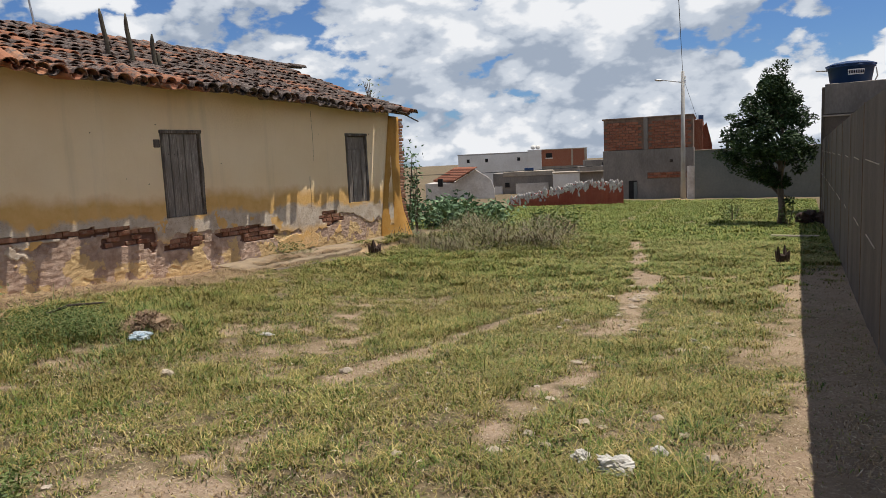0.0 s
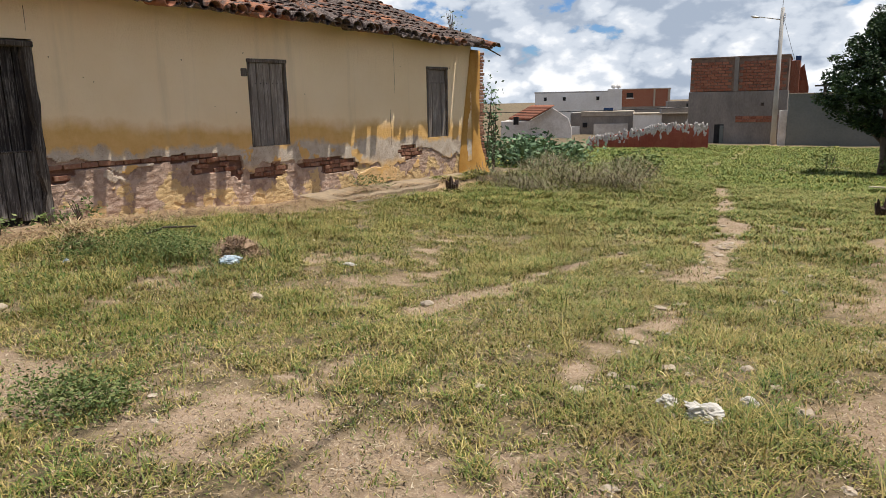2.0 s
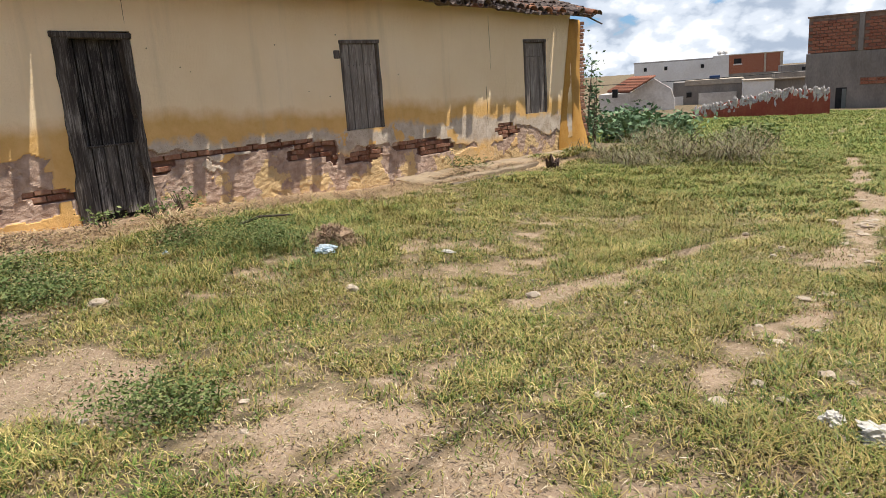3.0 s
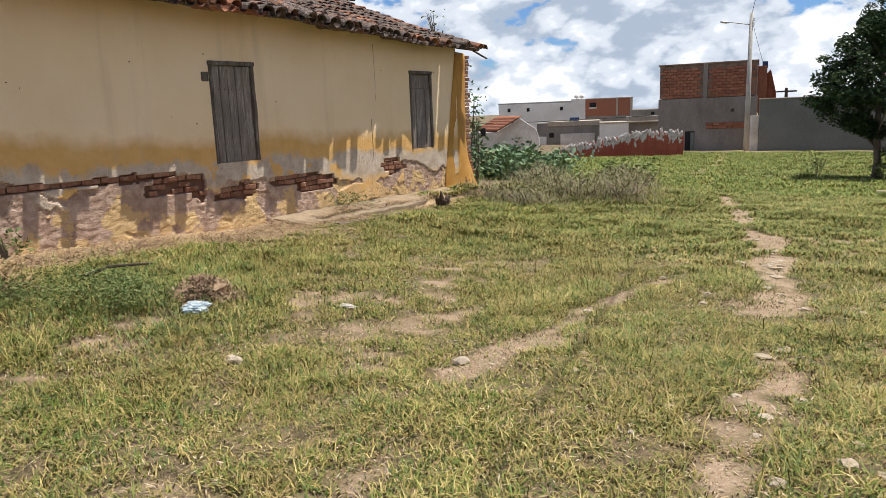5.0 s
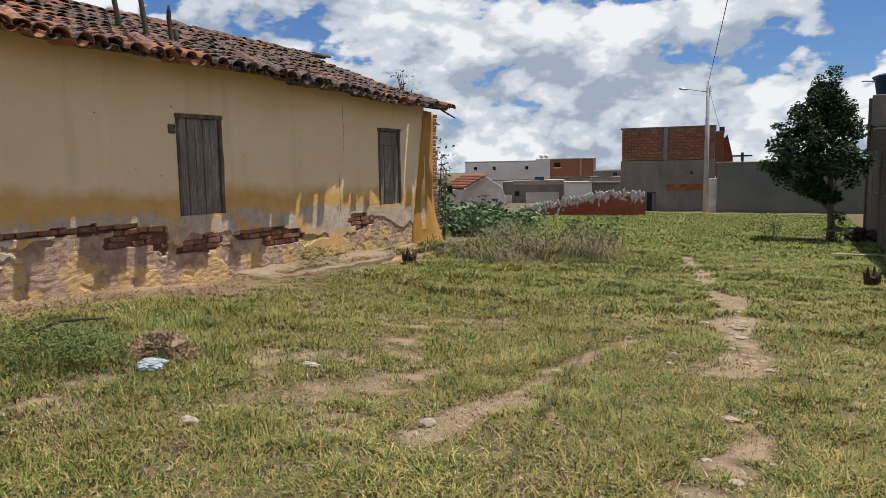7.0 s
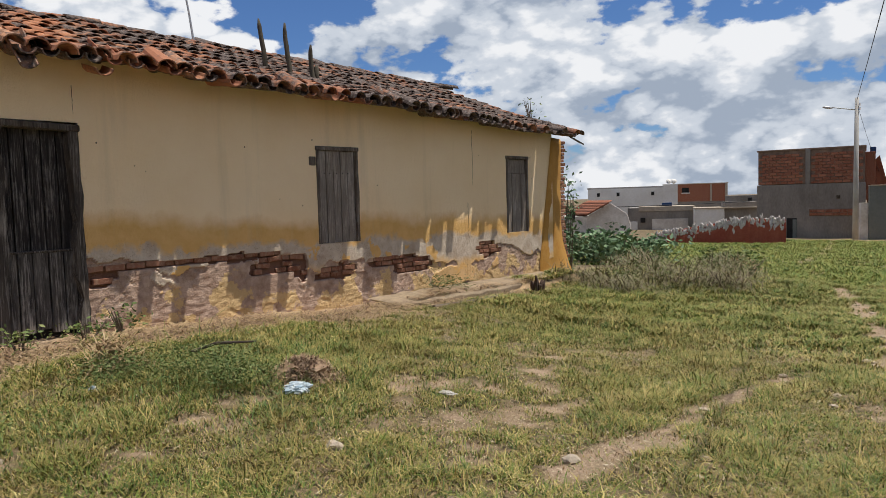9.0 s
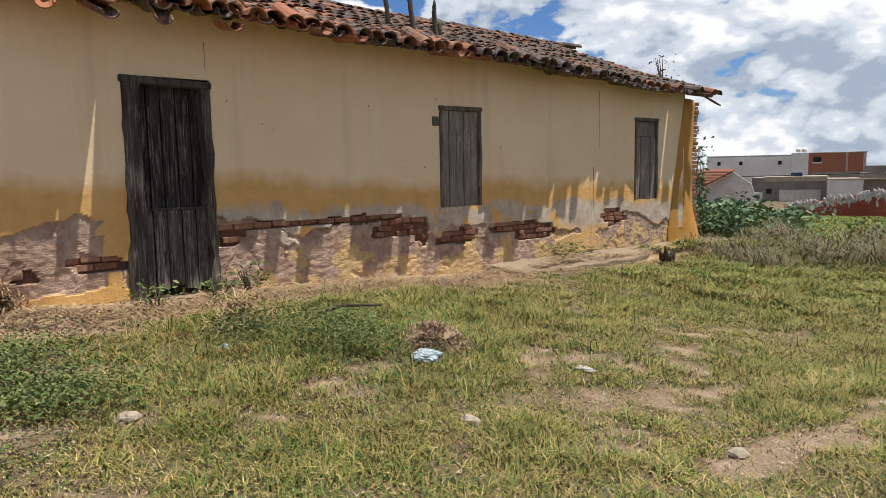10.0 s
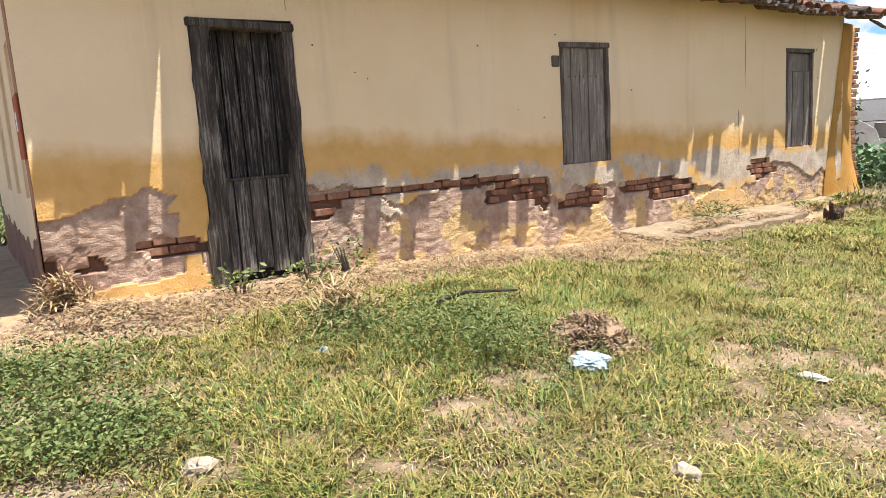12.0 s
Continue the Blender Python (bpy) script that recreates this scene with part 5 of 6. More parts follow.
def ruin():
    """A broken red wall, its whitewashed top crumbled into a slope."""
    r = fempty("ruined_wall", "broken red painted wall with a crumbled whitewashed top", "wall", 880, 393, 37)
    D = 37.0
    bm = bmesh.new()
    pxs = np.linspace(752, 956, 60)
    prof = np.interp(pxs, (752, 770, 800, 840, 870, 895, 930, 956), (371, 366, 362, 355, 348, 346, 347, 349))
    f_t = []
    for k in range(len(pxs)):
        py = prof[k] + 2.2 * noise.noise(Vector((k * 0.6, 0, 0)))
        x, z = far_at(pxs[k], py, D)
        _, zb = far_at(0, 400, D)
        _, zm = far_at(0, py + 14, D)
        f_t.append((x, D + 0.10, z, zm, zb))
    cols = []
    for x, y, z, zm, zb in f_t:
        j = noise.noise(Vector((x * 3, 0, 0))) * 0.10
        cols.append([bm.verts.new(FAR @ Vector(p)) for p in ((x, D - 0.05, zb), (x, D + j, (zm + zb) / 2), (x, D + j, zm), (x, D + 0.12 + j, z), (x, D + 0.6, z - 0.02), (x, D + 0.8, zb))])
    for a, b in zip(cols, cols[1:]):
        for k in range(5):
            bm.faces.new((a[k], b[k], b[k + 1], a[k + 1]))
    bm.faces.new(cols[0])
    bm.faces.new(cols[-1][::-1])
    part("wall", bm, M["red_wall"], r)
    rng = random.Random(12)
    for k in range(240):
        px = rng.uniform(756, 954)
        py = float(np.interp(px, pxs, prof)) + abs(rng.gauss(0, 8)) - 1
        x, z = far_at(px, py, D)
        bm = bmesh.new()
        w, h = rng.uniform(0.03, 0.09), rng.uniform(0.05, 0.20)
        lump(bm, (0, 0, 0), (w, 0.05, h), 0.3, k * 1.7, 1)
        bm.transform(FAR @ Matrix.Translation((x, D + 0.03, z)) @ pose(0, 0, 0, 0, rng.gauss(0, 14), 0))
        part("stone", bm, M["white_flake"], r)


ruin()


def street_lamp():
    x, y, zb, zt = 0.06, 38.0, -1.7, 5.86
    p = empty("street_lamp", "slim grey concrete pole with a lamp arm and cables", "street lamp", (x, y, zb))
    bm = bmesh.new()
    tube(bm, [(x, y, zb), (x, y, 2), (x, y, zt)], [0.15, 0.12, 0.09], 12)
    part("pole", bm, M["pole"], p, "", True)
    R, F = FAR.to_3x3() @ Vector((1, 0, 0)), FAR.to_3x3() @ Vector((0, 1, 0))
    o = Vector((x, y, 5.25))
    bm = bmesh.new()
    tube(bm, [o, o - R * 0.7 + Vector((0, 0, 0.12)), o - R * 1.15 + Vector((0, 0, 0.2))], 0.028, 8)
    arm = part("arm", bm, M["steel"], p)
    bm = bmesh.new()
    lump(bm, (0, 0, 0), (0.26, 0.11, 0.065), 0.03, 1, 2)
    bm.transform(Matrix.Translation(o - R * 1.32 + Vector((0, 0, 0.2))) @ pose(0, 0, 0, 0, 8, 23))
    part("lamp_head", bm, M["steel"], arm, "", True)
    for k, dz in enumerate((5.3, 5.5)):
        bm = bmesh.new()
        bmesh.ops.create_cone(bm, cap_ends=True, segments=10, radius1=0.06, radius2=0.04, depth=0.14, matrix=Matrix.Translation((x + 0.14, y - 0.05, dz)))
        part("insulator", bm, M["sign_white"], p)

    def cable(a, b, sag, rad=0.018):
        c = bmesh.new()
        a, b = Vector(a), Vector(b)
        tube(c, [a + (b - a) * t - Vector((0, 0, sag * 4 * t * (1 - t))) for t in np.linspace(0, 1, 24)], rad, 6)
        return c

    tagged(part("overhead_cable", cable((x, y, 5.75), (14.0, -29.0, 7.2), 0.35, 0.012), M["wire"]), "black service cable from the pole over the lot", "cable")
    far = FAR @ Vector((11.2, 46.0, 2.2))
    tagged(part("overhead_cable", cable((x, y, 5.6), far, 0.1, 0.010), M["wire"]), "black service cable to the brick building", "cable")
    left, right = FAR @ Vector((-16, 60, 0.5)), FAR @ Vector((6.2, 60, 0.55))
    tagged(part("overhead_cable", cable(left, right, 0.2, 0.03), M["wire"]), "low black cable between the far houses", "cable")


street_lamp()


def far_pole():
    p = empty("utility_pole", "thin dark utility pole with a crossarm far off", "pole", FAR @ Vector((19.3, 72, -1)))
    bm = bmesh.new()
    x, zt = far_at(1112, 282, 72)
    tube(bm, [FAR @ Vector((x, 72, -2)), FAR @ Vector((x, 72, zt))], 0.14, 8)
    part("post", bm, M["dark_wood"], p)
    bm = bmesh.new()
    box(bm, (x - 0.9, 71.9, zt - 0.4), (x + 0.9, 72.0, zt - 0.25), 0.01, FAR)
    part("crossarm", bm, M["dark_wood"], p)


far_pole()


# ---- plants ----
def leaf_cloud(centres, size, rng, flat=0.6, aspect=0.45):
    """Leaves as small bent diamonds round given places: (n, 4, 3)."""
    c = np.asarray(centres)
    n = len(c)
    a = rng.normal(size=(n, 3))
    a[:, 2] *= flat
    a /= np.linalg.norm(a, axis=1)[:, None]
    b = np.cross(a, rng.normal(size=(n, 3)))
    b /= np.linalg.norm(b, axis=1)[:, None] + 1e-9
    s = (size * rng.uniform(0.6, 1.3, n))[:, None]
    up = np.cross(a, b)
    return np.stack([c - a * s, c + b * s * aspect + up * s * 0.12, c + a * s, c - b * s * aspect + up * s * 0.12], 1)


def make_tree():
    x, y = 6.80, 20.37
    z0 = gz(x, y)
    t = empty("tree", "small dense round tree with glossy dark leaves", "tree", (x, y, z0))
    rng = np.random.default_rng(21)
    bm = bmesh.new()
    trunk = [(x, y, z0 - 0.1), (x + 0.02, y, z0 + 0.5), (x - 0.03, y, z0 + 1.0), (x - 0.06, y, z0 + 1.5), (x - 0.02, y, z0 + 2.4), (x, y, z0 + 4.2)]
    tube(bm, trunk, [0.13, 0.10, 0.09, 0.08, 0.06, 0.02], 10)
    part("trunk", bm, M["bark"], t, "", True)
    cl = []
    H = z0
    shape_z = (1.25, 1.5, 1.9, 2.4, 2.9, 3.4, 3.9, 4.3, 4.7)
    shape_r = (0.12, 0.60, 1.10, 1.30, 1.18, 0.98, 0.70, 0.28, 0.18)
    for k in range(190):
        zz = rng.uniform(1.3, 4.5)
        R = np.interp(zz, shape_z, shape_r)
        a, rr = rng.uniform(0, 2 * np.pi), R * math.sqrt(rng.uniform(0.05, 1.05))
        off = float(np.interp(zz, (1.3, 2.4, 3.4, 4.5), (-0.2, -0.47, -0.42, -0.28)))
        cl.append((x + off + rr * math.cos(a), y + rr * math.sin(a), H + zz))
    for p in ((x - 0.45, y, H + 4.72), (x - 0.35, y + 0.1, H + 4.5), (x - 0.05, y, H + 4.85), (x + 0.85, y - 0.1, H + 2.2), (x - 1.85, y, H + 2.25), (x - 0.15, y, H + 4.4), (x + 0.75, y, H + 3.2), (x - 1.5, y, H + 3.4), (x + 0.25, y - 0.1, H + 0.75)):
        cl.append(p)
    for k in range(0, len(cl), 9):
        bm = bmesh.new()
        p = Vector(cl[k])
        s = Vector((x - 0.04, y, max(H + 0.9, p.z - 0.8 * (p - Vector((x, y, p.z))).length - 0.2)))
        mid = (s + p) / 2 + Vector((0, 0, 0.08))
        tube(bm, [s, mid, p], [0.035, 0.022, 0.008], 6)
        part("limb", bm, M["bark"], t)
    pts = []
    for c in cl:
        r = rng.uniform(0.16, 0.32)
        n = int(120 * (r / 0.25) ** 2)
        d = rng.normal(size=(n, 3))
        d /= np.linalg.norm(d, axis=1)[:, None]
        pts.append(np.array(c) + d * (r * rng.uniform(0.3, 1.1, n) ** 0.6)[:, None] * np.array([1, 1, 0.85]))
    pts = np.concatenate(pts)
    crown = fast_mesh("crown", leaf_cloud(pts, 0.060, rng), [(0, 1, 2, 3)], M["tree_leaf"], "dense crown of dark glossy leaves", "", "stuff")
    crown.parent = t
    crown.matrix_parent_inverse = Matrix.Translation((-x, -y, -z0))


make_tree()


def bush(name, label, spots, mat, leaf, rng, per=160, stem=True, aspect=0.45, foot=None):
    """A straggling plant: thin stems that carry leaf clumps."""
    x, y = np.mean([s[0] for s in spots]), np.mean([s[1] for s in spots])
    b = empty(name, label, "bush", (x, y, gz(x, y)))
    pts = []
    for sx, sy, h, r in spots:
        g = gz(sx, sy) if foot is None else foot
        if stem:
            bm = bmesh.new()
            for k in range(4):
                q = rng.normal(0, r * 0.6, 2)
                tube(bm, [(sx + q[0] * 0.2, sy + q[1] * 0.2, g - 0.03), (sx + q[0] * 0.7, sy + q[1] * 0.7, g + h * 0.55), (sx + q[0], sy + q[1], g + h * 0.95)], [0.014, 0.010, 0.004], 5)
            part("stem", bm, M["bark"], b)
        d = rng.normal(size=(per, 3)) * np.array([r * 0.55, r * 0.55, h * 0.27]) + np.array([sx, sy, g + h * 0.6])
        d[:, 2] = np.maximum(d[:, 2], g + 0.02)
        pts.append(d)
    ob = fast_mesh("leaves", leaf_cloud(np.concatenate(pts), leaf, rng, 0.5, aspect), [(0, 1, 2, 3)], mat, "", "", "stuff")
    ob.parent = b
    bpy.context.view_layer.update()
    ob.matrix_parent_inverse = b.matrix_world.inverted()
    return b


rngp = np.random.default_rng(33)
bush("broadleaf_bush", "sprawling blue-green broadleaf bush behind the house corner", [(-3.2 + 0.33 * k + rngp.normal(0, 0.15), 14.9 + rngp.normal(0, 0.8), 0.92 - 0.05 * abs(k - 3), 0.6) for k in range(9)], M["bush"], 0.10, rngp, 260)
bush("corner_shrub", "thin leafy shrub beside the broken house corner", [(-1.45, 11.6, 2.2, 0.22), (-1.3, 11.9, 1.9, 0.18)], M["bush"], 0.06, rngp, 260)
bush("gable_sprig", "thin sprig growing above the gable end", [(-0.55, 9.15, 0.5, 0.22)], M["weed"], 0.035, rngp, 40, foot=2.75)
bush("dark_weed", "low dark green weed clump in the grass", [(1.7, 15.0, 0.55, 0.45), (1.2, 14.7, 0.45, 0.4)], M["weed"], 0.06, rngp, 300)
bush("green_weed", "leafy green weed patch near the doorway", [(2.2, -0.2, 0.28, 0.35), (2.7, -0.1, 0.25, 0.35), (1.9, -0.6, 0.22, 0.3)], M["weed"], 0.016, rngp, 1300, False, 0.3)
bush("door_weed", "leafy weeds growing at the foot of the door", [(0.22, 0.25, 0.26, 0.18), (0.25, -0.15, 0.18, 0.25), (0.3, -0.75, 0.2, 0.2)], M["weed"], 0.03, rngp, 120)
bush("herb_patch", "low dark herb patch before the house", [(1.6, -2.3, 0.16, 0.5), (2.2, -2.7, 0.16, 0.5), (2.5, -2.1, 0.16, 0.4), (3.3, -2.9, 0.2, 0.4)], M["weed"], 0.015, rngp, 3200, False)
bush("sand_weed", "bright green weed on the bare sand", [(4.95, -2.35, 0.2, 0.28), (5.2, -2.2, 0.18, 0.22)], M["weed"], 0.014, rngp, 1300, False)
bush("pavement_tuft", "grey-green tuft on the pavement by the wall", [(0.25, 5.2, 0.28, 0.22), (0.25, 5.6, 0.22, 0.25)], M["weed"], 0.03, rngp, 260, False, 0.2)
bush("tree_foot_weed", "weeds at the foot of the tree", [(7.0, 20.2, 0.55, 0.3), (5.2, 21.5, 0.6, 0.3)], M["weed"], 0.05, rngp, 160)


def straw_heap(name, label, spots, rng, per, length, thing_cat="brush", mat="straw"):
    """Tangled dry stalks lying over one another."""
    vs = []
    for sx, sy, r, h in spots:
        n = per
        px, py = sx + rng.normal(0, r * 0.5, n), sy + rng.normal(0, r * 0.5, n)
        g = ground(px, py)
        f = np.exp(-((px - sx) ** 2 + (py - sy) ** 2) / (r * r))
        pz = g + rng.uniform(0.0, 1.0, n) * h * f + 0.01
        a = rng.uniform(0, 2 * np.pi, n)
        e = rng.normal(0.25, 0.35, n) * min(1.0, h / 0.15)
        L = length * rng.uniform(0.4, 1.2, n)
        d = np.stack([np.cos(a) * np.cos(e), np.sin(a) * np.cos(e), np.sin(e)], 1) * L[:, None]
        c = np.stack([px, py, pz], 1)
        s = np.stack([-np.sin(a), np.cos(a), np.zeros(n)], 1) * 0.006
        mid = c + d * 0.5 + np.array([0, 0, 1]) * (0.1 * L)[:, None]
        vs.append(np.stack([c - s, c + s, mid - s, mid + s, c + d], 1))
    return fast_mesh(name, np.concatenate(vs), [(0, 1, 3, 2), (2, 3, 4)], M[mat], label, thing_cat, "stuff")


rngs = np.random.default_rng(8)
straw_heap("dry_brush", "heap of dry brown brush and dead weeds", [(2.2, 9.6, 0.9, 0.4), (1.2, 10.4, 0.9, 0.45), (2.6, 11.2, 0.9, 0.45), (1.9, 12.6, 0.9, 0.45), (0.6, 11.4, 0.8, 0.5), (2.9, 10.2, 0.7, 0.3), (1.0, 8.6, 0.6, 0.3), (1.9, 8.3, 0.6, 0.25)], rngs, 620, 0.30, mat="brush")
bush("brush_weed", "green weeds growing through the dry brush", [(2.0, 10.0, 0.4, 0.7), (1.2, 11.0, 0.5, 0.7), (2.7, 11.6, 0.45, 0.7), (1.3, 9.2, 0.3, 0.5), (2.4, 12.8, 0.45, 0.7), (0.6, 12.4, 0.5, 0.6)], M["weed"], 0.03, rngp, 420, True, 0.3)
straw_heap("dry_grass_heap", "brown clump of cut dry grass on the lawn", [(2.80, 0.55, 0.26, 0.17), (2.92, 0.42, 0.18, 0.12)], rngs, 1900, 0.055, mat="thatch")
bm = bmesh.new()
lump(bm, (2.82, 0.52, gz(2.82, 0.52) + 0.03), (0.20, 0.22, 0.10), 0.2, 4.0, 3)
thing("clippings_mound", bm, M["thatch"], "compact brown mound of rotting grass clippings", "heap", "stuff")
straw_heap("grey_dead_weed", "pale grey dead weed clump", [(1.55, -0.45, 0.25, 0.3), (2.4, 13.0, 0.5, 0.5), (0.12, -2.0, 0.2, 0.3)], rngs, 500, 0.15)
straw_heap("straw_litter", "straw litter and chaff along the foot of the wall", [(0.6 + 0.15 * math.sin(k), -1.8 + 0.62 * k, 0.55, 0.05) for k in range(16)], rngs, 500, 0.075)
straw_heap("rotten_litter", "brown rotten straw and bark along the foot of the wall", [(0.62 + 0.22 * math.sin(k * 1.7), -2.0 + 0.55 * k, 0.5, 0.05) for k in range(17)], rngs, 330, 0.10, mat="thatch")


def grow(name, label, count, x0, x1, y0, y1, tall, wide, seed, mat="grass", floor=0.0, round_heap=False):
    rng = np.random.default_rng(seed)
    px, py = rng.uniform(x0, x1, count), rng.uniform(y0, y1, count)
    # tufts: part of the blades gather round shared feet
    k = count // 2
    feet = rng.integers(0, k, count // 9)
    pick = feet[rng.integers(0, len(feet), k)]
    px[:k], py[:k] = px[pick] + rng.normal(0, 0.03, k), py[pick] + rng.normal(0, 0.03, k)
    c = np.maximum(cover_of(px, py), floor)
    if round_heap:
        c = c * np.exp(-(((px - 2.5) / 1.0) ** 2 + ((py - 0.2) / 1.2) ** 2)) * (0.3 + 1.2 * lattice(px, py, 2.2, 51))
    inside = ~((px < 0.1) & (px > -7.6) & (py < 9.3) & (py > -2.2)) & (px < wall_x(py) - 0.03)
    keep = (rng.uniform(0, 1, count) < c ** 1.3) & inside
    px, py, c = px[keep], py[keep], c[keep]
    n = len(px)
    pz = ground(px, py) - 0.006
    lush = lattice(px, py, 0.8, 11)
    deep = np.exp(-(((px - 2.3) / 1.1) ** 2 + ((py - 0.3) / 1.6) ** 2))
    h = tall * rng.uniform(0.45, 1.25, n) * (0.55 + 0.75 * lush * c + 0.9 * deep) * (0.6 + 0.9 * lattice(px, py, 3.3, 41))
    a = rng.uniform(0, 2 * np.pi, n)
    lean = rng.uniform(0.3, 2.2, n) * h
    w = wide * rng.uniform(0.7, 1.3, n)
    dx, dy = np.cos(a), np.sin(a)
    s = np.stack([-dy * w, dx * w, np.zeros(n)], 1)
    base = np.stack([px, py, pz], 1)
    mid = base + np.stack([dx * lean * 0.35, dy * lean * 0.35, h * 0.62], 1)
    tip = base + np.stack([dx * lean, dy * lean, h * rng.uniform(0.75, 1.0, n)], 1)
    fast_mesh(name, np.stack([base - s, base + s, mid - s * 0.8, mid + s * 0.8, tip], 1), [(0, 1, 3, 2), (2, 3, 4)], M[mat], label, "grass", "stuff")


grow("grass", "patchy sunlit grass, part green and part dried", 480000, 0.3, 9.4, -3.6, 5.0, 0.052, 0.0034, 1)
grow("grass", "patchy sunlit grass, part green and part dried", 260000, -0.5, 9.2, 5.0, 14.0, 0.08, 0.0068, 2)
grow("lawn_grass", "yellow-green grass towards the tree", 120000, 1.0, 9.0, 6.0, 16.0, 0.08, 0.0068, 12, "lawn")
grow("lawn_grass", "green lawn-like grass towards the tree and the pole", 210000, -7.0, 9.0, 14.0, 36.0, 0.09, 0.012, 3, "lawn", 0.35)
grow("grass", "green grass beside the house", 60000, -14.0, 0.2, -6.0, -2.1, 0.12, 0.006, 6)
grow("grass", "green grass beyond the side of the house", 60000, -45.0, -7.6, -8.0, 4.0, 0.25, 0.02, 7, "weed", 0.7)
grow("weed_grass", "taller seeding grass stalks", 9000, 0.8, 8.8, -3.0, 14.0, 0.17, 0.0025, 4)
grow("lush_grass", "tall lush green grass round the heap", 30000, 0.9, 4.4, -2.0, 2.6, 0.085, 0.0038, 9, "lush", 0.0, True)
grow("dry_grass", "short dried grass and stubble over the earth", 170000, 0.4, 9.4, -3.6, 5.0, 0.032, 0.0030, 14, "straw", 0.50)
grow("dry_grass", "short dried grass and stubble over the earth", 60000, 0.4, 9.2, 5.0, 14.0, 0.05, 0.006, 15, "straw", 0.25)
grow("lawn_grass", "sparse green shoots on worn earth", 80000, 0.4, 9.4, -3.6, 6.0, 0.04, 0.0034, 16, "lawn", 0.38)


def chaff(count, x0, x1, y0, y1, length, seed):
    """Loose dry leaves, stalks and chips lying on the earth."""
    r = np.random.default_rng(seed)
    px, py = r.uniform(x0, x1, count), r.uniform(y0, y1, count)
    ok = (px < wall_x(py) - 0.05) & ~((px < 0.05) & (py < 9.3))
    px, py = px[ok], py[ok]
    n = len(px)
    c = np.stack([px, py, ground(px, py) + r.uniform(0.004, 0.03, n)], 1)
    a, e = r.uniform(0, 2 * np.pi, n), r.normal(0, 0.3, n)
    L, w = length * r.uniform(0.3, 1.4, n) ** 1.5, r.uniform(0.001, 0.004, n)
    d = np.stack([np.cos(a) * np.cos(e), np.sin(a) * np.cos(e), np.sin(e)], 1) * L[:, None] * 0.5
    s = np.stack([-np.sin(a), np.cos(a), r.normal(0, 0.3, n)], 1) * w[:, None]
    fast_mesh("chaff", np.stack([c - d, c + s, c + d, c - s], 1), [(0, 1, 2, 3)], M["chaff"], "dry leaf chips and stalks strewn over the earth", "litter", "stuff")


chaff(80000, 0.2, 9.4, -3.5, 5.5, 0.035, 5)
chaff(30000, 0.2, 9.2, 5.5, 13.0, 0.06, 6)


# ---- litter and stones ----
def stone(x, y, size, seed, name="stone", label="pale stone lying in the grass", mat="stone", lift=0.3, rough=0.25, cat="stone"):
    bm = bmesh.new()
    z = gz(x, y)
    lump(bm, (x, y, z + size[2] * lift), size, rough, seed, 2)
    return thing(name, bm, M[mat], label, cat, group="stones" if cat == "stone" else "")


stone(2.90, -1.81, (0.06, 0.08, 0.035), 1)
stone(4.10, -0.25, (0.06, 0.05, 0.04), 2)
stone(5.30, 0.60, (0.05, 0.06, 0.03), 3, label="reddish stone lying in the grass", mat="concrete")
stone(6.09, 5.26, (0.07, 0.05, 0.04), 4)
stone(7.65, 2.44, (0.07, 0.06, 0.03), 5)
stone(1.10, 0.22, (0.10, 0.05, 0.03), 6, label="flat pale slab fragment by the wall")
stone(1.35, -0.35, (0.06, 0.04, 0.03), 7)
rl = random.Random(17)
for k in range(90):
    x, y = rl.uniform(7.2, 8.7), rl.uniform(-2.2, 4.5)
    if k % 3 == 0:
        x, y = rl.uniform(4.5, 7.4), rl.uniform(-2.6, 6.0)
    s = rl.uniform(0.015, 0.045)
    stone(x, y, (s, s * rl.uniform(0.6, 1.2), s * 0.5), 20 + k)


# flat pale stones trodden into the footpath
for k in range(44):
    i = rl.randrange(1, 6)
    (ax, ay), (bx, by) = TRACK_B[i], TRACK_B[i + 1]
    t = rl.random()
    w = rl.uniform(0.02, 0.065)
    stone(ax + (bx - ax) * t + rl.gauss(0, 0.14), ay + (by - ay) * t, (w, w * rl.uniform(0.5, 1.1), 0.014), 300 + k, label="flat pale stone trodden into the footpath", lift=0.5)


def crumpled(name, label, x, y, size, mat, seed, cat):
    bm = bmesh.new()
    r = bmesh.ops.create_icosphere(bm, subdivisions=4, radius=1.0)
    z = gz(x, y)
    for v in bm.verts:
        n = 0.45 * noise.noise(v.co * 1.5 + Vector((seed, 0, 0))) + 0.35 * abs(noise.noise(v.co * 4.0 + Vector((seed, 2, 0)))) + 0.15 * noise.noise(v.co * 9)
        q = v.co * (0.8 + n)
        v.co = Vector((x + q.x * size[0], y + q.y * size[1], z + 0.02 + max(q.z * size[2], -0.02) + size[2] * 0.3))
    return thing(name, bm, M[mat], label, cat)


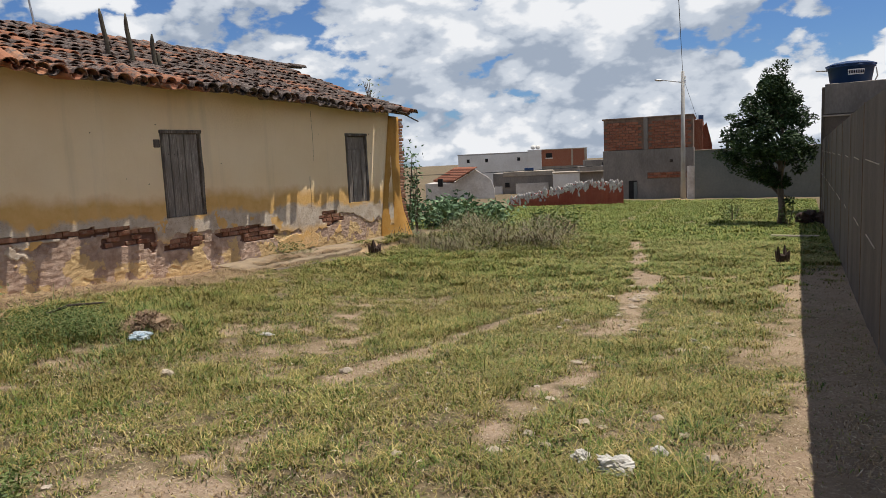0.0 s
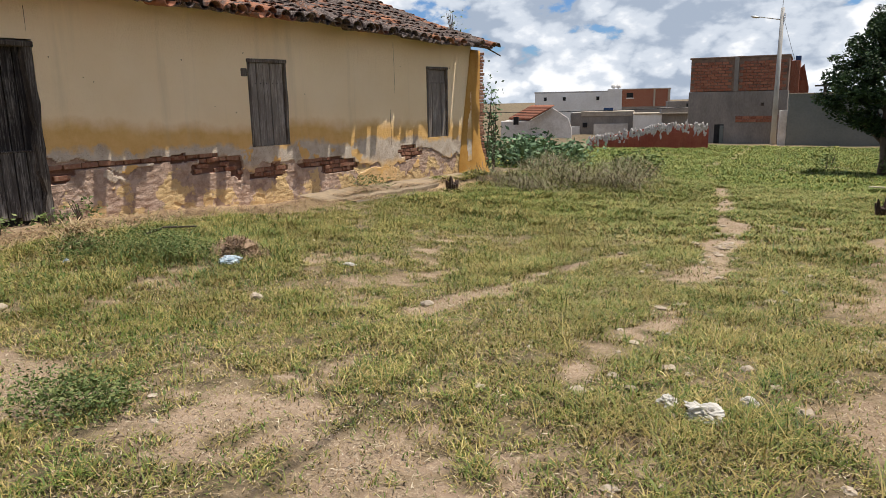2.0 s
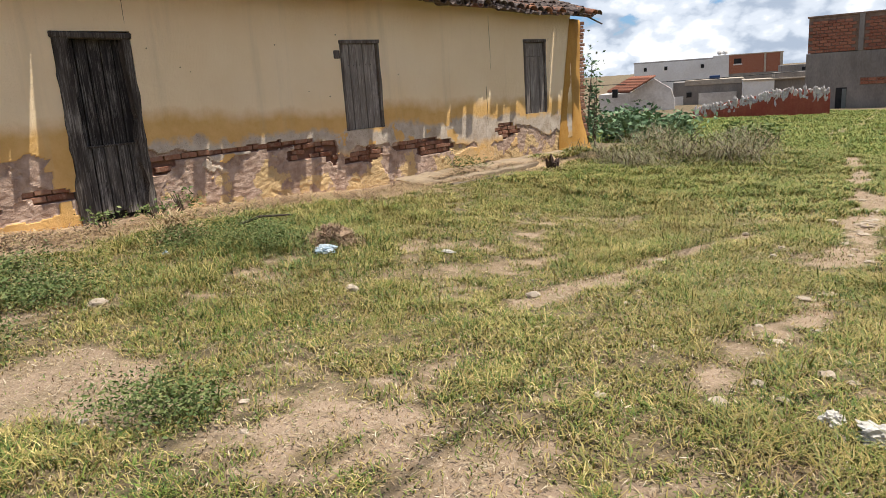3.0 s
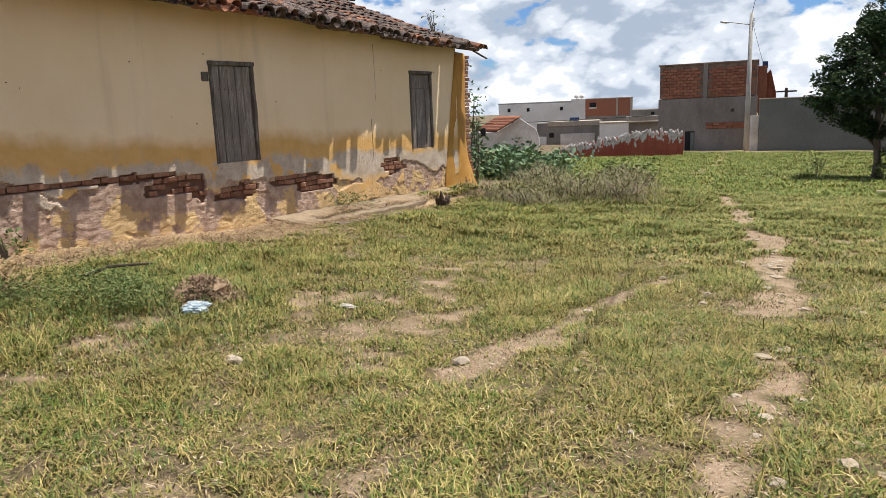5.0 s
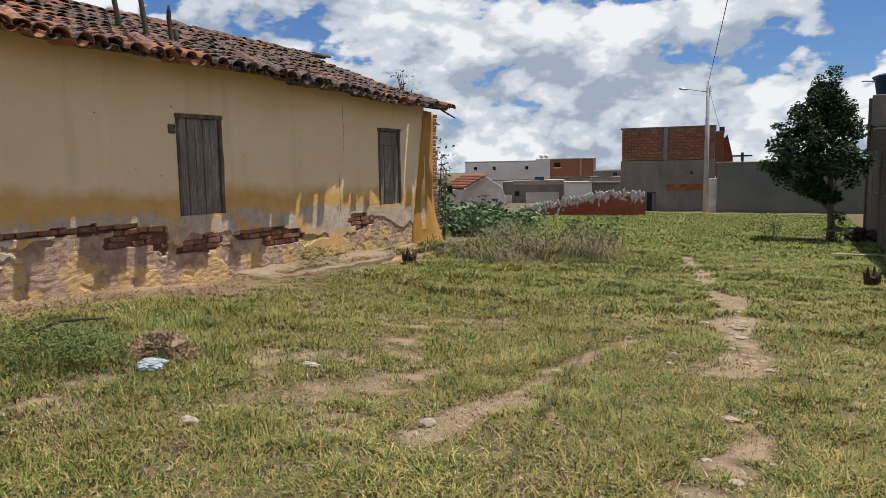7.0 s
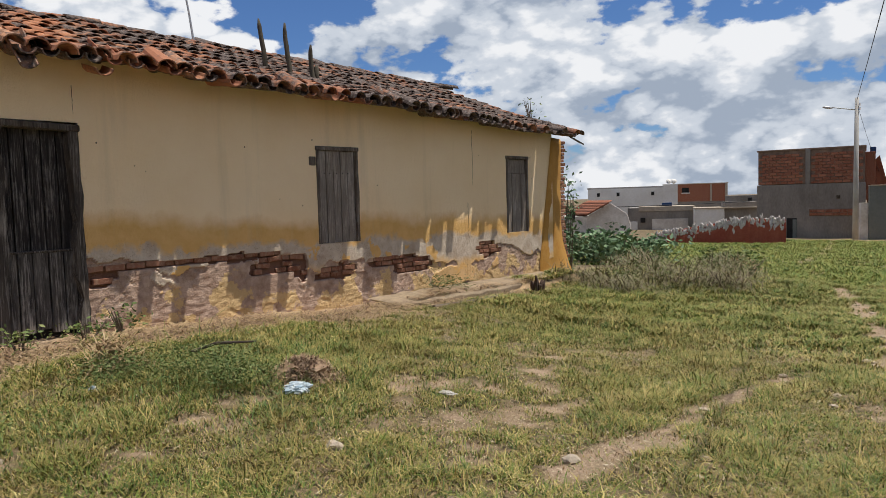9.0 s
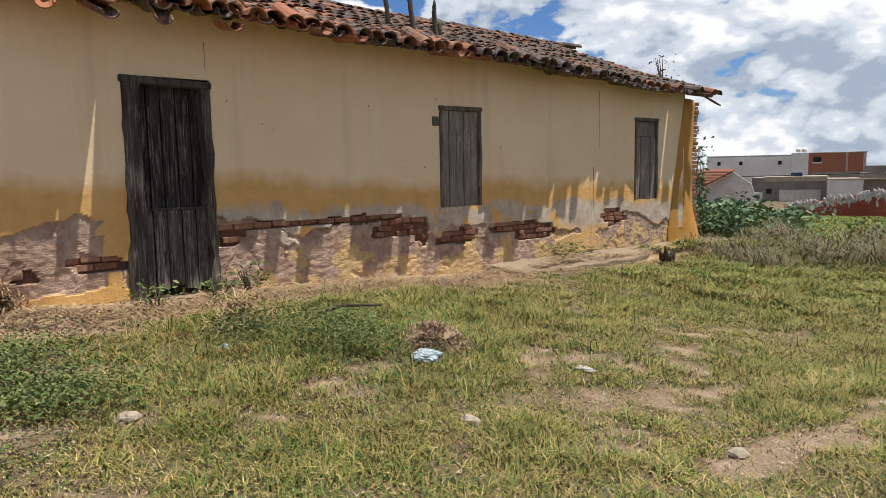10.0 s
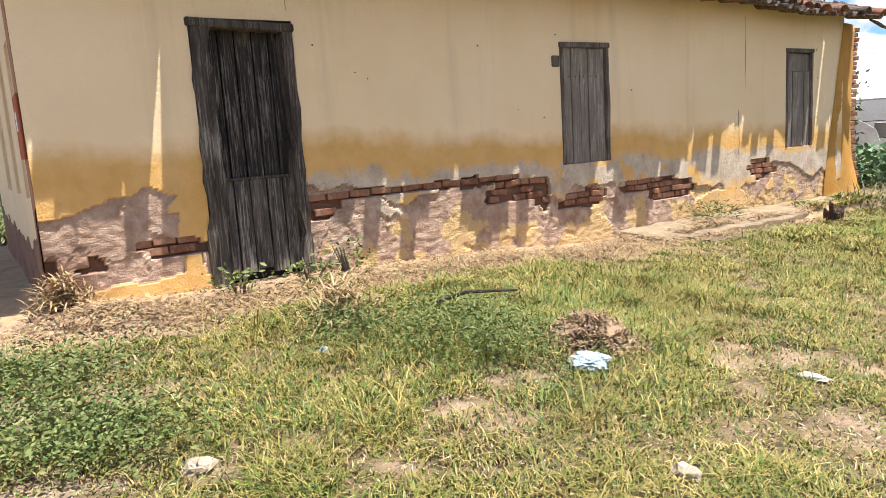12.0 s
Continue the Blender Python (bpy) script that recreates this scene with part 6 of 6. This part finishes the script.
crumpled("plaster_chunk", "broken white crumbled chunk with rubble on bare soil", 7.92, -0.40, (0.12, 0.08, 0.06), "rubbish", 3.0, "rubble")
crumpled("plaster_chunk", "small white crumbled fragment on bare soil", 7.70, -0.33, (0.05, 0.05, 0.04), "rubbish", 5.0, "rubble")
crumpled("plaster_chunk", "small white crumbled fragment on bare soil", 8.07, -0.10, (0.05, 0.04, 0.03), "rubbish", 6.0, "rubble")
crumpled("plastic_bag", "crumpled pale blue and white plastic bag in the grass", 3.10, 0.24, (0.13, 0.11, 0.045), "blue_plastic", 8.0, "bag")
crumpled("plastic_scrap", "flat white plastic scrap in the grass", 3.85, 1.15, (0.09, 0.04, 0.015), "rubbish", 9.0, "litter")
crumpled("plastic_scrap", "small blue plastic scrap in the grass", 2.05, -0.85, (0.03, 0.03, 0.03), "blue_plastic", 11.0, "litter")
crumpled("plastic_scrap", "small white scrap by the wall shade", 7.65, 2.9, (0.04, 0.03, 0.02), "rubbish", 12.0, "litter")

# lying plank, rotten stumps and a dark hump by the wall
bm = bmesh.new()
box(bm, (7.02, 15.3, gz(7.5, 15.5) + 0.03), (8.1, 15.42, gz(7.5, 15.5) + 0.09), 0.01)
thing("lying_pole", bm, M["concrete"], "pale wooden pole lying across the grass", "pole")


def stump(x, y, h, seed, label, mat):
    bm = bmesh.new()
    z = gz(x, y)
    for k in range(7):
        a = k * 0.9 + seed
        tube(bm, [(x + 0.06 * math.cos(a), y + 0.06 * math.sin(a), z - 0.05), (x + 0.09 * math.cos(a + 0.3), y + 0.09 * math.sin(a + 0.3), z + h * 0.5), (x + 0.12 * math.cos(a + 0.5), y + 0.12 * math.sin(a + 0.5), z + h * (0.7 + 0.3 * math.sin(k * 2.1)))], [0.05, 0.04, 0.01], 6)
    thing("stump", bm, M[mat], label, "stump")


stump(7.78, 9.95, 0.34, 0.0, "dark rotten stump beside the shaded wall", "charred")
stump(0.98, 6.9, 0.30, 1.0, "reddish rotten stump at the end of the pavement", "charred")
bm = bmesh.new()
for k in range(14):
    lump(bm, (7.72 + 0.35 * math.sin(k * 2.3), 21.2 + 0.5 * math.cos(k * 1.7), gz(7.7, 21.2) + 0.12 + 0.12 * math.sin(k)), (0.22, 0.2, 0.18), 0.3, k * 2.0, 2)
thing("debris_heap", bm, M["charred"], "dark heap of branches in the wall's shade", "heap", "stuff")
bm = bmesh.new()
tube(bm, [(1.9, 0.05, gz(1.9, 0) + 0.12), (2.05, 0.2, gz(2, 0.2) + 0.2), (2.2, 0.5, gz(2.2, 0.5) + 0.22)], [0.015, 0.014, 0.008], 6)
thing("stick", bm, M["dark_wood"], "dark dry stick lying on the weeds", "stick")


# ---- exposed bricks of the house ----
def lay_bricks():
    rng = random.Random(31)
    kinds = [brick_mesh(0.05, L, 0.062) for L in (0.215, 0.20, 0.17, 0.11)]
    for r in range(14):
        z = 0.02 + r * 0.073
        y = Y0 + 0.1 + (0.11 if r % 2 else 0.0)
        while y < Y1:
            k = rng.choice((0, 0, 1, 2, 3))
            L = (0.215, 0.20, 0.17, 0.11)[k]
            yc = y + L / 2
            if rng.random() < 0.92 and brick_zone(yc, z) > 0.30 and not any(a - 0.08 < yc < b + 0.08 and c - 0.05 < z < d for a, b, c, d in OPEN.values()):
                ob = new("brick", kinds[k])
                ob.parent = wall_front
                ob.matrix_parent_inverse = wall_front.matrix_world.inverted()
                ob.matrix_world = Matrix.Translation((-0.038 + rng.uniform(-0.022, 0.010), yc, z + 0.03 + rng.gauss(0, 0.004))) @ pose(0, 0, 0, rng.gauss(0, 2.5), rng.gauss(0, 4), rng.gauss(0, 3))
            y += L + 0.012
    # ragged brick edge past the corner
    col = [brick_mesh(0.12, L, 0.062) for L in (0.22, 0.16)]
    for r in range(33):
        z = 0.02 + r * 0.073
        reach = 0.10 + 0.07 * noise.noise(Vector((0, 0, z * 3.1))) + rng.uniform(-0.03, 0.04)
        ob = new("brick", col[r % 2])
        ob.parent = wall_front
        ob.matrix_parent_inverse = wall_front.matrix_world.inverted()
        ob.matrix_world = Matrix.Translation((-0.17, 9.43 + 0.06 * z / 2.4 + reach + 0.42 * max(0.0, 0.6 - z) ** 1.6, z)) @ pose(0, 0, 0, rng.gauss(0, 2), rng.gauss(0, 2), rng.gauss(0, 6))


lay_bricks()
